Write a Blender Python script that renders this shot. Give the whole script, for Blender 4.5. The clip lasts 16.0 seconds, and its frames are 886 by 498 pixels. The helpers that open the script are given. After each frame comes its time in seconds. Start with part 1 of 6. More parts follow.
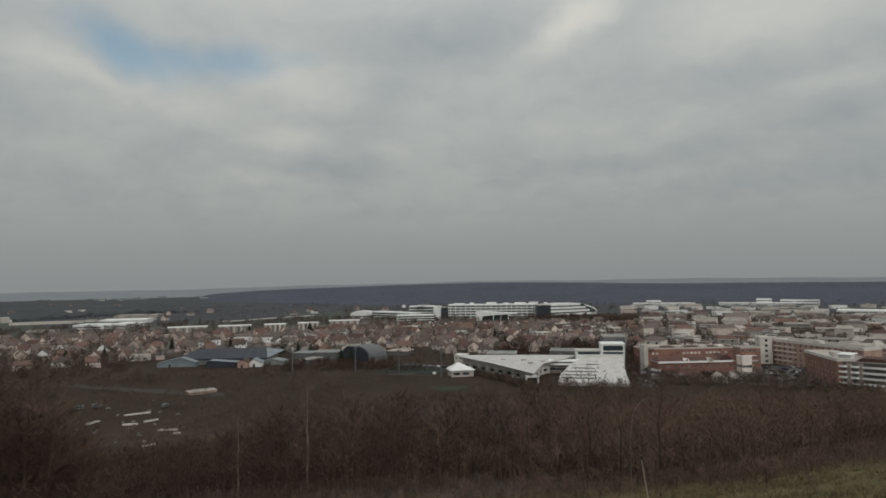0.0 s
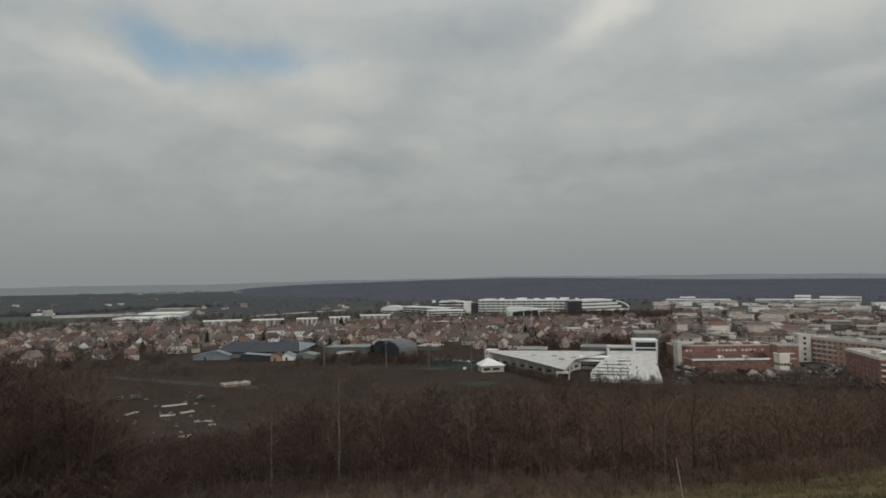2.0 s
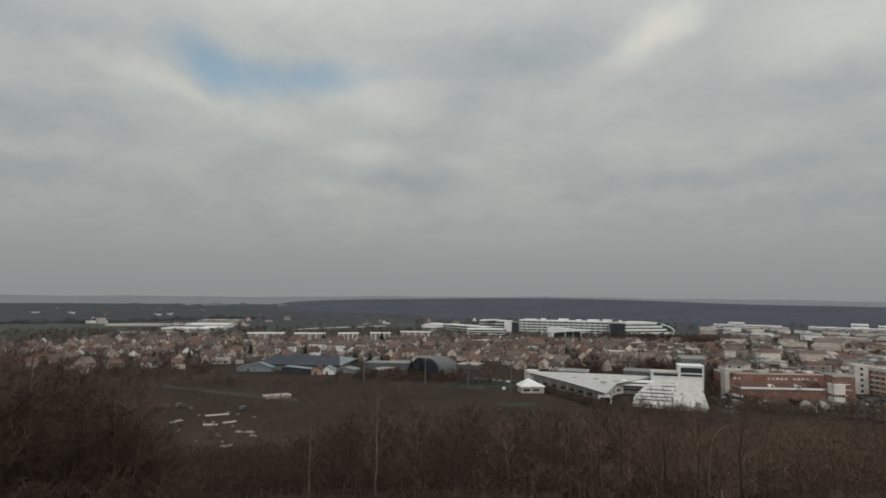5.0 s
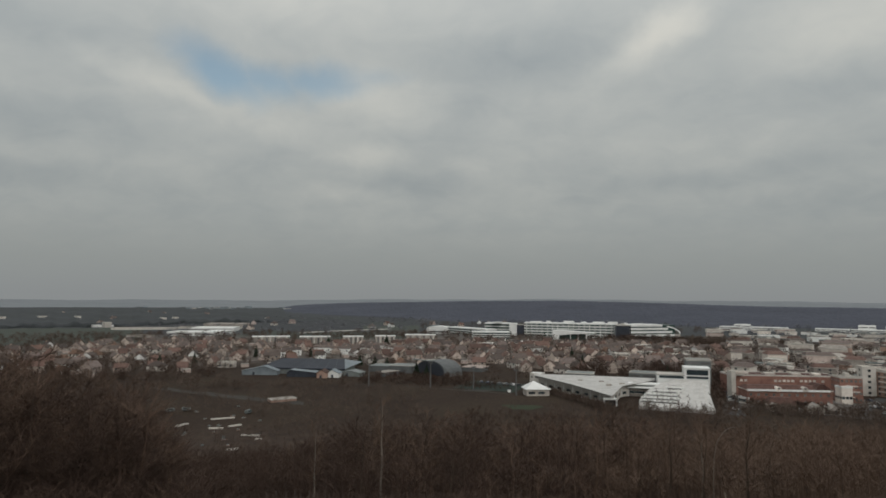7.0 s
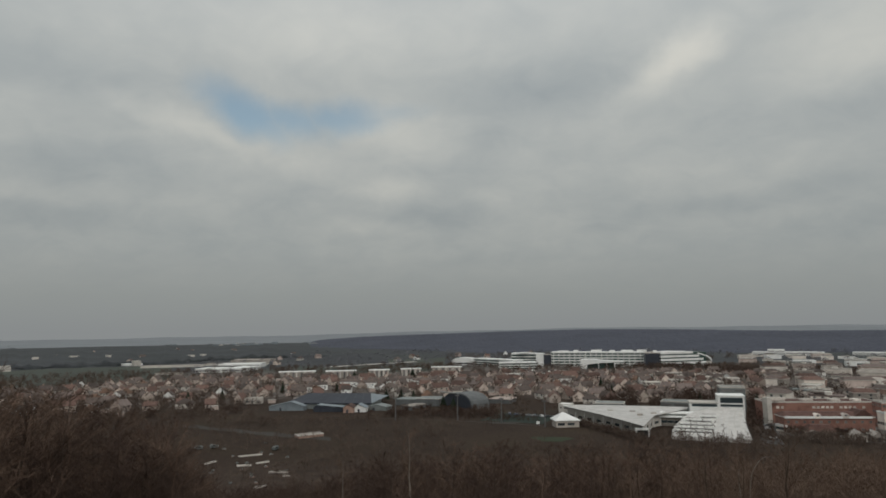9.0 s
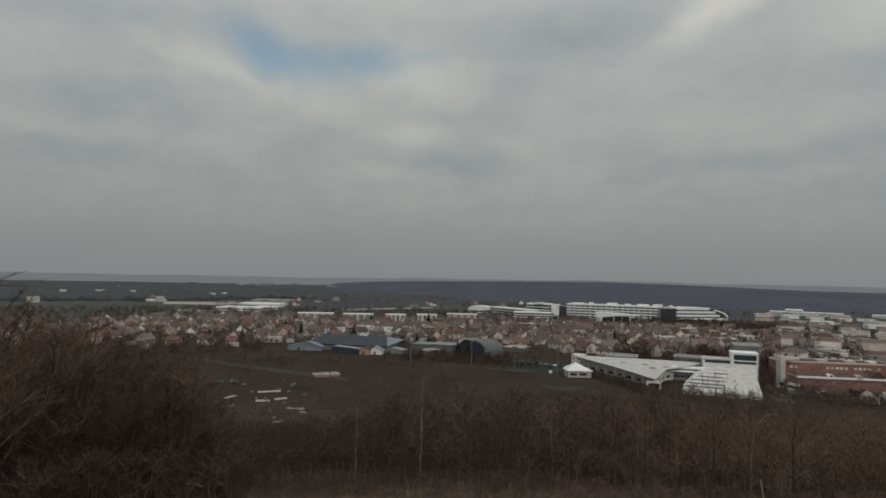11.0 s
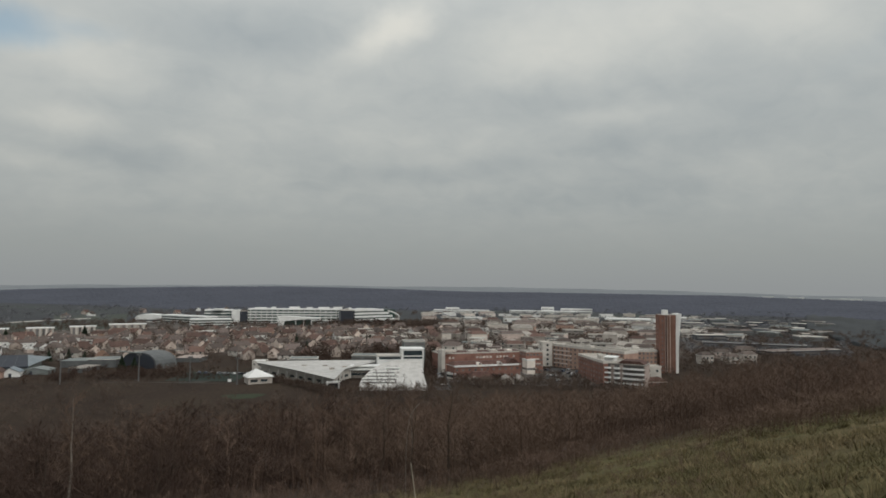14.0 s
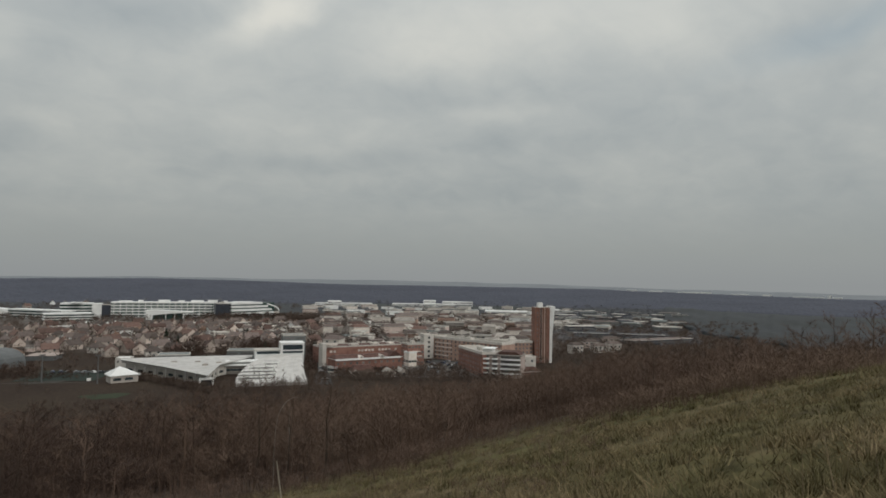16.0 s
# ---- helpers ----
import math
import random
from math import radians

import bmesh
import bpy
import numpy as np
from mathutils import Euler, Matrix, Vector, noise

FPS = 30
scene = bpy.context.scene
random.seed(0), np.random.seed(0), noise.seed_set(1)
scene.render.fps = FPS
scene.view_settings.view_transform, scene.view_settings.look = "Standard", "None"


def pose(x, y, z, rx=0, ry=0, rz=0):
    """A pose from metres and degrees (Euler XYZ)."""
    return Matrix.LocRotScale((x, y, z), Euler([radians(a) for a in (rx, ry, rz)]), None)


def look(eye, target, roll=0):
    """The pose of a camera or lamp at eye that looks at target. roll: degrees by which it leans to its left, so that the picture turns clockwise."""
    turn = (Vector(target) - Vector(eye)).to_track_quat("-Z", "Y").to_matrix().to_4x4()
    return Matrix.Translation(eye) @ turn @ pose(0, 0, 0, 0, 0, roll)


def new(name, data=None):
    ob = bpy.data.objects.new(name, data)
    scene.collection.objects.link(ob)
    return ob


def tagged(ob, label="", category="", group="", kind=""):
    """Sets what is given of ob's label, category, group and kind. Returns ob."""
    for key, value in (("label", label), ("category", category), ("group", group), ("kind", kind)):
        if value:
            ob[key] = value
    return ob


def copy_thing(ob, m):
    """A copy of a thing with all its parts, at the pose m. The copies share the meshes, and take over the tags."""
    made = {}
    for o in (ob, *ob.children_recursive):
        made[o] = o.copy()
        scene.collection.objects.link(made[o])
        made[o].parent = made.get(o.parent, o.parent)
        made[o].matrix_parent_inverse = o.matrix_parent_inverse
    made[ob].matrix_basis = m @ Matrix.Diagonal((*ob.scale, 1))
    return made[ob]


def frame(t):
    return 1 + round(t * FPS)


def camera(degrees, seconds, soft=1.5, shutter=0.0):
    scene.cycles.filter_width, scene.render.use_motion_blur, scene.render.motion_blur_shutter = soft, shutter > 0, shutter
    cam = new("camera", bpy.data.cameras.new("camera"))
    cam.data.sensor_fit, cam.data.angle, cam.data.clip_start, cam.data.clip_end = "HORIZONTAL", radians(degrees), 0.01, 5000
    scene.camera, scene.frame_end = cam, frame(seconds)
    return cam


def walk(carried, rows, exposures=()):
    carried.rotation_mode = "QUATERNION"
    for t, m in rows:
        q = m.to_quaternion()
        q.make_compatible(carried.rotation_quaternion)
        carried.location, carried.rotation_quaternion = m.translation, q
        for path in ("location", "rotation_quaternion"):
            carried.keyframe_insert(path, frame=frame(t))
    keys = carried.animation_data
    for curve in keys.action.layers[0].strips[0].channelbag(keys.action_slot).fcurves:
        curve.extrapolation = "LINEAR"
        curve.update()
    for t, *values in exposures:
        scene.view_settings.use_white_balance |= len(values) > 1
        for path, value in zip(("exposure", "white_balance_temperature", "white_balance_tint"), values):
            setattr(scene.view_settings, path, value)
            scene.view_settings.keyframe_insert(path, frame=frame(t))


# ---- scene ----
EYE = 60.0            # the eye above the plain, in metres


def held(t, x, yaw, pitch, roll):
    """A row of the walk: the eye shifts sideways by x, and the camera is turned, tilted and rolled."""
    return t, pose(x, 0.0, EYE, 90 + pitch, 0, yaw) @ pose(0, 0, 0, 0, 0, -roll)


cam = camera(69.74, 16.0, soft=1.7)
walk(cam, [
    held(0, 0.000, 0.02, 2.81, 0.84),
    held(0.5, -0.003, -0.36, 3.92, 1.46),
    held(1, -0.006, 0.52, 4.98, 3.36),
    held(1.2, -0.007, 3.66, 5.11, 2.56),
    held(1.3, -0.008, 4.33, 4.98, 2.04),
    held(1.5, -0.009, 4.37, 4.14, 0.70),
    held(2, -0.011, 2.75, 2.42, 0.69),
    held(2.5, -0.014, 2.83, 2.71, 0.24),
    held(3, -0.017, 3.75, 3.55, 0.31),
    held(3.5, -0.020, 3.76, 3.53, 0.63),
    held(3.7, -0.017, 3.62, 3.50, 0.35),
    held(4, -0.014, 6.08, 3.45, 0.56),
    held(4.5, -0.009, 6.42, 3.88, -0.72),
    held(7, 0.020, 6.94, 4.28, -0.54),
    held(7.5, 0.027, 7.53, 5.51, -1.81),
    held(8, 0.034, 6.74, 5.30, -0.37),
    held(8.5, 0.040, 7.01, 7.01, 0.02),
    held(9, 0.047, 9.05, 7.09, 0.75),
    held(9.2, 0.050, 9.94, 7.43, 0.61),
    held(11.3, 0.100, 10.25, 1.62, -1.76),
    held(11.5, 0.108, 8.41, 1.31, -2.16),
    held(12, 0.129, 2.68, 1.04, -1.95),
    held(12.5, 0.150, -0.86, 0.86, -0.97),
    held(13, 0.167, -5.53, 0.48, -0.99),
    held(13.5, 0.185, -10.35, 1.20, -1.43),
    held(14, 0.203, -17.28, 3.25, -0.66),
    held(14.5, 0.220, -20.77, 3.26, -0.69),
    held(15, 0.247, -21.50, 3.04, -0.63),
    held(15.5, 0.273, -23.42, 3.12, -0.71),
    held(16, 0.300, -27.76, 2.77, -0.96),
], exposures=[(0, -0.02), (2, 0.0), (4.5, 0.05), (7, -0.03), (9.2, -0.06), (11.3, -0.16), (11.8, -0.1), (12.5, 0.02), (13.5, 0.1), (14.5, 0.17), (16, 0.13)])


# ---- world, sun ----
world = bpy.data.worlds.new("overcast_sky")
scene.world = world
world.use_nodes = True


def build_world():
    nt = world.node_tree
    nt.nodes.clear()
    N, Lk = nt.nodes.new, nt.links.new

    def math_(op, a, b=0.0, c=0.0, clamp=False):
        n = N("ShaderNodeMath")
        n.operation, n.use_clamp = op, clamp
        for i, v in enumerate((a, b, c)):
            if isinstance(v, (int, float)):
                n.inputs[i].default_value = v
            else:
                Lk(v, n.inputs[i])
        return n.outputs[0]

    co = N("ShaderNodeTexCoord").outputs["Generated"]
    sep = N("ShaderNodeSeparateXYZ")
    Lk(co, sep.inputs[0])
    dx, dy, dz = sep.outputs
    up = math_("MAXIMUM", dz, 0.0)
    flat = math_("ADD", up, 0.4)
    comb = N("ShaderNodeCombineXYZ")
    Lk(math_("DIVIDE", dx, flat), comb.inputs[0])
    Lk(math_("DIVIDE", dy, flat), comb.inputs[1])
    deck = comb.outputs[0]                       # a flat cloud deck seen in perspective

    def noise_(scale, detail, rough, offset, dist=0.0, stretch=(1, 1, 1)):
        mp = N("ShaderNodeMapping")
        mp.inputs["Location"].default_value = offset
        mp.inputs["Scale"].default_value = stretch
        Lk(deck, mp.inputs[0])
        n = N("ShaderNodeTexNoise")
        n.inputs["Scale"].default_value, n.inputs["Detail"].default_value = scale, detail
        n.inputs["Roughness"].default_value, n.inputs["Distortion"].default_value = rough, dist
        Lk(mp.outputs[0], n.inputs["Vector"])
        return n.outputs[0]

    def smooth(v, lo, hi):
        n = N("ShaderNodeMapRange")
        n.interpolation_type = "SMOOTHSTEP"
        n.inputs[1].default_value, n.inputs[2].default_value = lo, hi
        Lk(v, n.inputs[0])
        return n.outputs[0]

    big = noise_(1.3, 2.0, 0.45, (3.1, 1.7, 0.4), 0.2)
    mid = noise_(3.2, 4.0, 0.5, (8.2, 4.4, 1.0), 0.4, (1, 1.15, 1))
    fine = noise_(10.0, 5.0, 0.55, (1.2, 9.4, 2.0), 0.5, (1, 1.1, 1))

    # the sky's directions, bent a little, so that the edges of the clouds fray
    bend = N("ShaderNodeTexNoise")
    bend.inputs["Scale"].default_value, bend.inputs["Detail"].default_value, bend.inputs["Roughness"].default_value = 9.0, 4.0, 0.55
    Lk(co, bend.inputs["Vector"])
    shift = N("ShaderNodeVectorMath")
    shift.operation = "MULTIPLY_ADD"
    Lk(bend.outputs["Color"], shift.inputs[0])
    shift.inputs[1].default_value, shift.inputs[2].default_value = (0.1, 0.1, 0.05), (-0.05, -0.05, -0.025)
    bent = N("ShaderNodeVectorMath")
    bent.operation = "ADD"
    Lk(co, bent.inputs[0]), Lk(shift.outputs[0], bent.inputs[1])

    def cloud_patch(az, el, wide, high, tilt=0.0, lo=0.0, hi=1.55):
        """A soft patch of the deck round a direction: 1 at its middle, 0 outside."""
        turn = (Matrix.Rotation(radians(-az), 3, "Z") @ Matrix.Rotation(radians(el), 3, "X") @ Matrix.Rotation(radians(-tilt), 3, "Y"))
        mp = N("ShaderNodeMapping")
        mp.vector_type = "TEXTURE"
        mp.inputs["Location"].default_value = turn @ Vector((0, 1, 0))
        mp.inputs["Rotation"].default_value = turn.to_euler()
        mp.inputs["Scale"].default_value = (wide, 0.8, high)
        Lk(bent.outputs[0], mp.inputs[0])
        ln = N("ShaderNodeVectorMath")
        ln.operation = "LENGTH"
        Lk(mp.outputs[0], ln.inputs[0])
        return math_("SUBTRACT", 1.0, smooth(ln.outputs["Value"], lo, hi))

    ramp = N("ShaderNodeValToRGB")
    el = ramp.color_ramp.elements
    stops = [(0.0, (0.252, 0.266, 0.268)), (0.05, (0.283, 0.3, 0.293)), (0.12, (0.342, 0.363, 0.355)), (0.25, (0.398, 0.421, 0.414)), (0.38, (0.441, 0.465, 0.458)), (1.0, (0.9, 0.92, 0.91))]
    while len(el) < len(stops):
        el.new(0.5)
    for e, (p, c) in zip(el, stops):
        e.position, e.color = p, (*c, 1)
    Lk(up, ramp.inputs[0])
    tone = math_("ADD", 0.912, math_("MULTIPLY", smooth(big, 0.3, 0.7), 0.06))
    tone = math_("ADD", tone, math_("MULTIPLY", smooth(mid, 0.3, 0.7), 0.08))
    tone = math_("ADD", tone, math_("MULTIPLY", math_("SUBTRACT", fine, 0.5), 0.2))
    # the deck is even and hazy towards the horizon
    clear = smooth(up, 0.015, 0.16)
    tone = math_("ADD", math_("MULTIPLY", math_("SUBTRACT", tone, 0.98), clear), 1.0)
    gap = cloud_patch(-27.2, 18.7, 0.08, 0.034, -24, 0.2, 1.5)
    for where, much in (((-23.2, 18.1, 0.07, 0.028, -12, 0.1, 1.5), 0.85), ((-18.8, 18.4, 0.075, 0.026, 6, 0.1, 1.5), 0.85), ((-14.0, 19.3, 0.06, 0.014, 8), 0.35), ((60.0, 19.2, 0.14, 0.026, 12), 0.4)):
        gap = math_("MAXIMUM", gap, math_("MULTIPLY", cloud_patch(*where), much))
    # brighter and darker parts of the deck: direction, size, tilt, gain
    for *where, gain in ((-13.4, 17.4, 0.08, 0.05, 0, 0.12), (-13.9, 12.3, 0.06, 0.02, 0, 0.15), (-16.0, 8.9, 0.09, 0.014, 0, 0.05), (10.9, 20.9, 0.065, 0.03, 25, 0.15),
                         (13.2, 22.9, 0.05, 0.03, 30, 0.13), (17.5, 24.8, 0.12, 0.035, 20, 0.06), (5.0, 16.3, 0.15, 0.06, 0, 0.05), (-17.0, 25.0, 0.2, 0.055, 0, 0.09),
                         (24.0, 20.0, 0.18, 0.06, 0, 0.07), (20.5, 12.5, 0.09, 0.02, 15, 0.04), (-42.6, 10.8, 0.09, 0.018, 0, 0.06), (-4.0, 11.5, 0.04, 0.016, -30, 0.05),
                         (-22.5, 14.8, 0.11, 0.026, -6, 0.1), (-31.5, 17.0, 0.1, 0.016, -18, 0.12), (-41.5, 20.0, 0.14, 0.04, 0, -0.1), (-38.5, 13.5, 0.15, 0.035, 0, -0.1),
                         (-40.5, 9.0, 0.15, 0.02, 0, -0.06), (1.5, 21.0, 0.11, 0.055, 10, -0.14), (-4.9, 16.5, 0.05, 0.04, 20, -0.08), (13.9, 9.9, 0.16, 0.017, 6, -0.08),
                         (-8.0, 10.0, 0.11, 0.018, 0, -0.06), (25.5, 15.0, 0.07, 0.04, 0, -0.05), (23.0, 7.3, 0.11, 0.02, 10, -0.04), (38.5, 23.0, 0.22, 0.07, 0, 0.11),
                         (26.0, 21.2, 0.1, 0.045, 0, 0.07), (48.5, 21.0, 0.09, 0.04, 0, 0.07), (27.5, 16.5, 0.13, 0.02, 0, -0.06), (32.3, 12.3, 0.1, 0.018, 0, -0.06),
                         (34.0, 8.0, 0.16, 0.02, 5, -0.06), (11.0, 13.3, 0.15, 0.035, 0, 0.05), (32.0, 14.8, 0.1, 0.014, 0, 0.06), (41.5, 9.7, 0.09, 0.025, 0, 0.05),
                         (51.0, 13.5, 0.17, 0.06, 0, -0.05), (62.0, 7.0, 0.17, 0.06, 0, -0.09)):
        tone = math_("ADD", tone, math_("MULTIPLY", cloud_patch(*where), (1.4 if gain > 0 else 1.05) * gain))

    cloud = N("ShaderNodeMix")
    cloud.data_type, cloud.blend_type = "RGBA", "MULTIPLY"
    cloud.inputs[0].default_value = 1.0
    Lk(ramp.outputs[0], cloud.inputs[6])
    grey = N("ShaderNodeCombineColor")
    for i, gamma in enumerate((1.2, 1.0, 0.78)):
        Lk(math_("POWER", tone, gamma), grey.inputs[i])
    Lk(grey.outputs[0], cloud.inputs[7])

    sky = N("ShaderNodeTexSky")
    sky.sky_type, sky.sun_disc = "NISHITA", False
    sky.sun_elevation, sky.sun_rotation = radians(32), radians(150)
    b_sky, b_cloud, mix = N("ShaderNodeBackground"), N("ShaderNodeBackground"), N("ShaderNodeMixShader")
    sky_tint = N("ShaderNodeMix")                    # greenish tint that shifts the sky's blue towards cyan
    sky_tint.data_type, sky_tint.blend_type = "RGBA", "MULTIPLY"
    sky_tint.inputs[0].default_value = 1.0
    sky_tint.inputs[7].default_value = (0.88, 1.0, 0.9, 1)
    Lk(sky.outputs[0], sky_tint.inputs[6])
    Lk(sky_tint.outputs[2], b_sky.inputs[0])
    b_sky.inputs[1].default_value = 0.1
    Lk(cloud.outputs[2], b_cloud.inputs[0])
    Lk(math_("SUBTRACT", 1.0, math_("MULTIPLY", gap, 0.66)), mix.inputs[0])
    Lk(b_sky.outputs[0], mix.inputs[1])
    Lk(b_cloud.outputs[0], mix.inputs[2])
    out = N("ShaderNodeOutputWorld")
    Lk(mix.outputs[0], out.inputs[0])


build_world()
sun = new("sun", bpy.data.lights.new("sun", "SUN"))
sun.data.energy, sun.data.angle, sun.data.color = 0.9, radians(25), (1.0, 0.96, 0.9)
sun.matrix_world = look((0, 0, 0), (-0.42, 0.74, -0.53))


# ---- materials ----
def material(name, stops, scale=1.0, fine=8.0, rough=0.9, metal=0.0, bump=0.3, depth=0.02, vary=0.0, spec=0.3, blades=0.0):
    """A surface of two or three tones mixed by noise at two scales (stains and grain), with relief; vary, blades: how far objects or loose blades differ in tone."""
    m = bpy.data.materials.new(name)
    m.use_nodes = True
    nt = m.node_tree
    N, Lk = nt.nodes.new, nt.links.new
    b = nt.nodes["Principled BSDF"]
    b.inputs["Roughness"].default_value, b.inputs["Metallic"].default_value = rough, metal
    b.inputs["Specular IOR Level"].default_value = spec
    co = N("ShaderNodeNewGeometry").outputs["Position"]
    n1, n2 = N("ShaderNodeTexNoise"), N("ShaderNodeTexNoise")
    for n, s, d in ((n1, scale, 4), (n2, fine, 3)):
        n.inputs["Scale"].default_value, n.inputs["Detail"].default_value = s, d
        Lk(co, n.inputs["Vector"])
    mx = N("ShaderNodeMix")
    mx.data_type = "FLOAT"
    mx.inputs[0].default_value = 0.4
    Lk(n1.outputs[0], mx.inputs[2])
    Lk(n2.outputs[0], mx.inputs[3])
    ramp = N("ShaderNodeValToRGB")
    el = ramp.color_ramp.elements
    while len(el) < len(stops):
        el.new(0.5)
    for i, (e, c) in enumerate(zip(el, stops)):
        e.position, e.color = 0.3 + 0.4 * i / (len(stops) - 1), (*c, 1)
    Lk(mx.outputs[0], ramp.inputs[0])
    col = ramp.outputs[0]
    if vary or blades:
        span = blades or vary
        source = N("ShaderNodeNewGeometry").outputs["Random Per Island"] if blades else N("ShaderNodeObjectInfo").outputs["Random"]
        mr = N("ShaderNodeMapRange")
        mr.inputs[3].default_value, mr.inputs[4].default_value = 1 - span, 1 + span
        Lk(source, mr.inputs[0])
        hs = N("ShaderNodeHueSaturation")
        Lk(mr.outputs[0], hs.inputs["Value"])
        Lk(col, hs.inputs["Color"])
        col = hs.outputs[0]
    Lk(col, b.inputs["Base Color"])
    if bump:
        bp = N("ShaderNodeBump")
        bp.inputs["Strength"].default_value, bp.inputs["Distance"].default_value = bump, depth
        Lk(n2.outputs[0], bp.inputs["Height"])
        Lk(bp.outputs[0], b.inputs["Normal"])
    return m


def glassy(name, col, rough=0.25):
    m = material(name, [col, tuple(c * 1.5 for c in col)], 0.3, 2.0, rough, 0.0, 0.0, spec=0.6, vary=0.35)
    return m


M_WHITE = material("white_roof_sheet", [(0.62, 0.62, 0.6), (0.75, 0.75, 0.73), (0.83, 0.83, 0.81)], 0.12, 1.5, 0.6, vary=0.03)
M_MEMBRANE = material("weathered_white_membrane", [(0.36, 0.35, 0.33), (0.5, 0.485, 0.465), (0.6, 0.585, 0.56)], 0.22, 2.2, 0.7, vary=0.05)
M_PAVING = material("worn_paving", [(0.09, 0.084, 0.079), (0.135, 0.126, 0.117), (0.17, 0.158, 0.148)], 0.15, 1.5)
M_CREAM = material("cream_render", [(0.4452, 0.3975, 0.3551), (0.5936, 0.5406, 0.4876), (0.742, 0.689, 0.636)], 0.25, 3.0, vary=0.26)
M_HOUSE = material("weathered_house_render", [(0.3562, 0.2909, 0.247), (0.4986, 0.4215, 0.368), (0.653, 0.5699, 0.5105)], 0.25, 3.0, vary=0.36)
M_PALE = material("pale_concrete", [(0.3854, 0.362, 0.3273), (0.5353, 0.5037, 0.4603), (0.6209, 0.5877, 0.5421)], 0.2, 2.0, vary=0.16)
M_BRICK = material("red_brick", [(0.15, 0.075, 0.056), (0.215, 0.11, 0.083), (0.27, 0.148, 0.114)], 0.3, 6.0, vary=0.12)
M_DULLBRICK = material("weathered_red_brick", [(0.1461, 0.07535, 0.06048), (0.2218, 0.1159, 0.09167), (0.2975, 0.1603, 0.1285)], 0.25, 3.0, vary=0.2)
M_BROWNBRICK = material("brown_brick", [(0.2415, 0.1575, 0.126), (0.336, 0.2258, 0.1806), (0.4305, 0.2992, 0.2467)], 0.3, 6.0, vary=0.22)
M_TILE = material("terracotta_tile", [(0.08014, 0.04819, 0.03899), (0.1214, 0.07543, 0.06259), (0.1717, 0.1099, 0.09131)], 0.5, 5.0, vary=0.35)
M_TILE2 = material("brown_tile", [(0.06696, 0.05184, 0.04536), (0.1048, 0.08316, 0.07344), (0.149, 0.1199, 0.108)], 0.5, 5.0, vary=0.35)
M_GREYTILE = material("grey_brown_tile", [(0.08791, 0.06899, 0.06204), (0.1366, 0.1078, 0.0972), (0.196, 0.1574, 0.1427)], 0.5, 5.0, vary=0.35)
M_ORANGE = material("orange_tile", [(0.1125, 0.068, 0.048), (0.153, 0.094, 0.067), (0.189, 0.122, 0.09)], 0.5, 5.0, vary=0.2)
M_REDROOF = material("dark_red_roof", [(0.058, 0.03182, 0.02688), (0.1, 0.05418, 0.04452), (0.152, 0.08772, 0.07308)], 0.35, 2.2, vary=0.15)
M_GREYROOF = material("grey_flat_roof", [(0.2101, 0.1921, 0.1722), (0.3257, 0.2955, 0.2653), (0.4413, 0.4038, 0.3631)], 0.15, 2.0, vary=0.3)
M_BLUEROOF = material("slate_blue_sheet", [(0.024, 0.028, 0.038), (0.035, 0.04, 0.053), (0.048, 0.055, 0.07)], 0.1, 2.0, 0.7, vary=0.05)
M_METAL = material("galvanised_steel", [(0.12, 0.12, 0.12), (0.18, 0.18, 0.18)], 0.5, 4.0, 0.6, 0.3, vary=0.1)
M_GREYSHEET = material("grey_green_sheet", [(0.11, 0.125, 0.122), (0.165, 0.182, 0.178), (0.22, 0.24, 0.235)], 0.15, 2.0, 0.5, vary=0.1)
M_FADED = material("distant_window_glass", [(0.09, 0.088, 0.088), (0.16, 0.152, 0.146)], 0.3, 2.0, 0.4, vary=0.4, bump=0)
M_PINK = material("faded_pink_render", [(0.3317, 0.2675, 0.2375), (0.4601, 0.3799, 0.3403), (0.5564, 0.4708, 0.4259)], 0.3, 3.0, vary=0.22)
M_FIELD = material("winter_field", [(0.034, 0.041, 0.034), (0.047, 0.055, 0.044), (0.06, 0.066, 0.052)], 0.02, 0.2, bump=0)
M_LAWN = material("dull_lawn", [(0.016, 0.0221, 0.0098), (0.0232, 0.0323, 0.014), (0.032, 0.0425, 0.0189)], 0.12, 1.2, bump=0)
M_GLASS = glassy("window_glass", (0.025, 0.035, 0.04))
M_GREENGLASS = material("green_tinted_glass", [(0.0275, 0.0555, 0.0486), (0.05, 0.09, 0.0783)], 0.3, 2.0, 0.4, 0.0, 0.0, spec=0.3, vary=0.35)
M_DARK = material("dark_cladding", [(0.03, 0.035, 0.045), (0.05, 0.055, 0.07)], 0.3, 3.0, 0.5, vary=0.1)
M_BARK = material("dark_bark", [(0.0412, 0.03, 0.02375), (0.07004, 0.051, 0.03895)], 1.5, 20.0, vary=0.2)
M_BIRCH = material("pale_birch_bark", [(0.1, 0.085, 0.07), (0.18, 0.155, 0.13), (0.26, 0.225, 0.19)], 1.0, 9.0, vary=0.1)
M_TWIG = material("bare_twigs", [(0.07638, 0.04888, 0.03656), (0.1093, 0.07176, 0.05236), (0.1358, 0.0936, 0.06422)], 0.05, 0.6, vary=0.22, bump=0)
# darker copy of the bare twigs; the left wood's shade is put into it
M_DARKTWIG = material("darkened_twigs", [(0.03672, 0.0225, 0.0165), (0.05292, 0.033, 0.0245), (0.06804, 0.044, 0.033)], 0.05, 0.6, vary=0.2, bump=0)
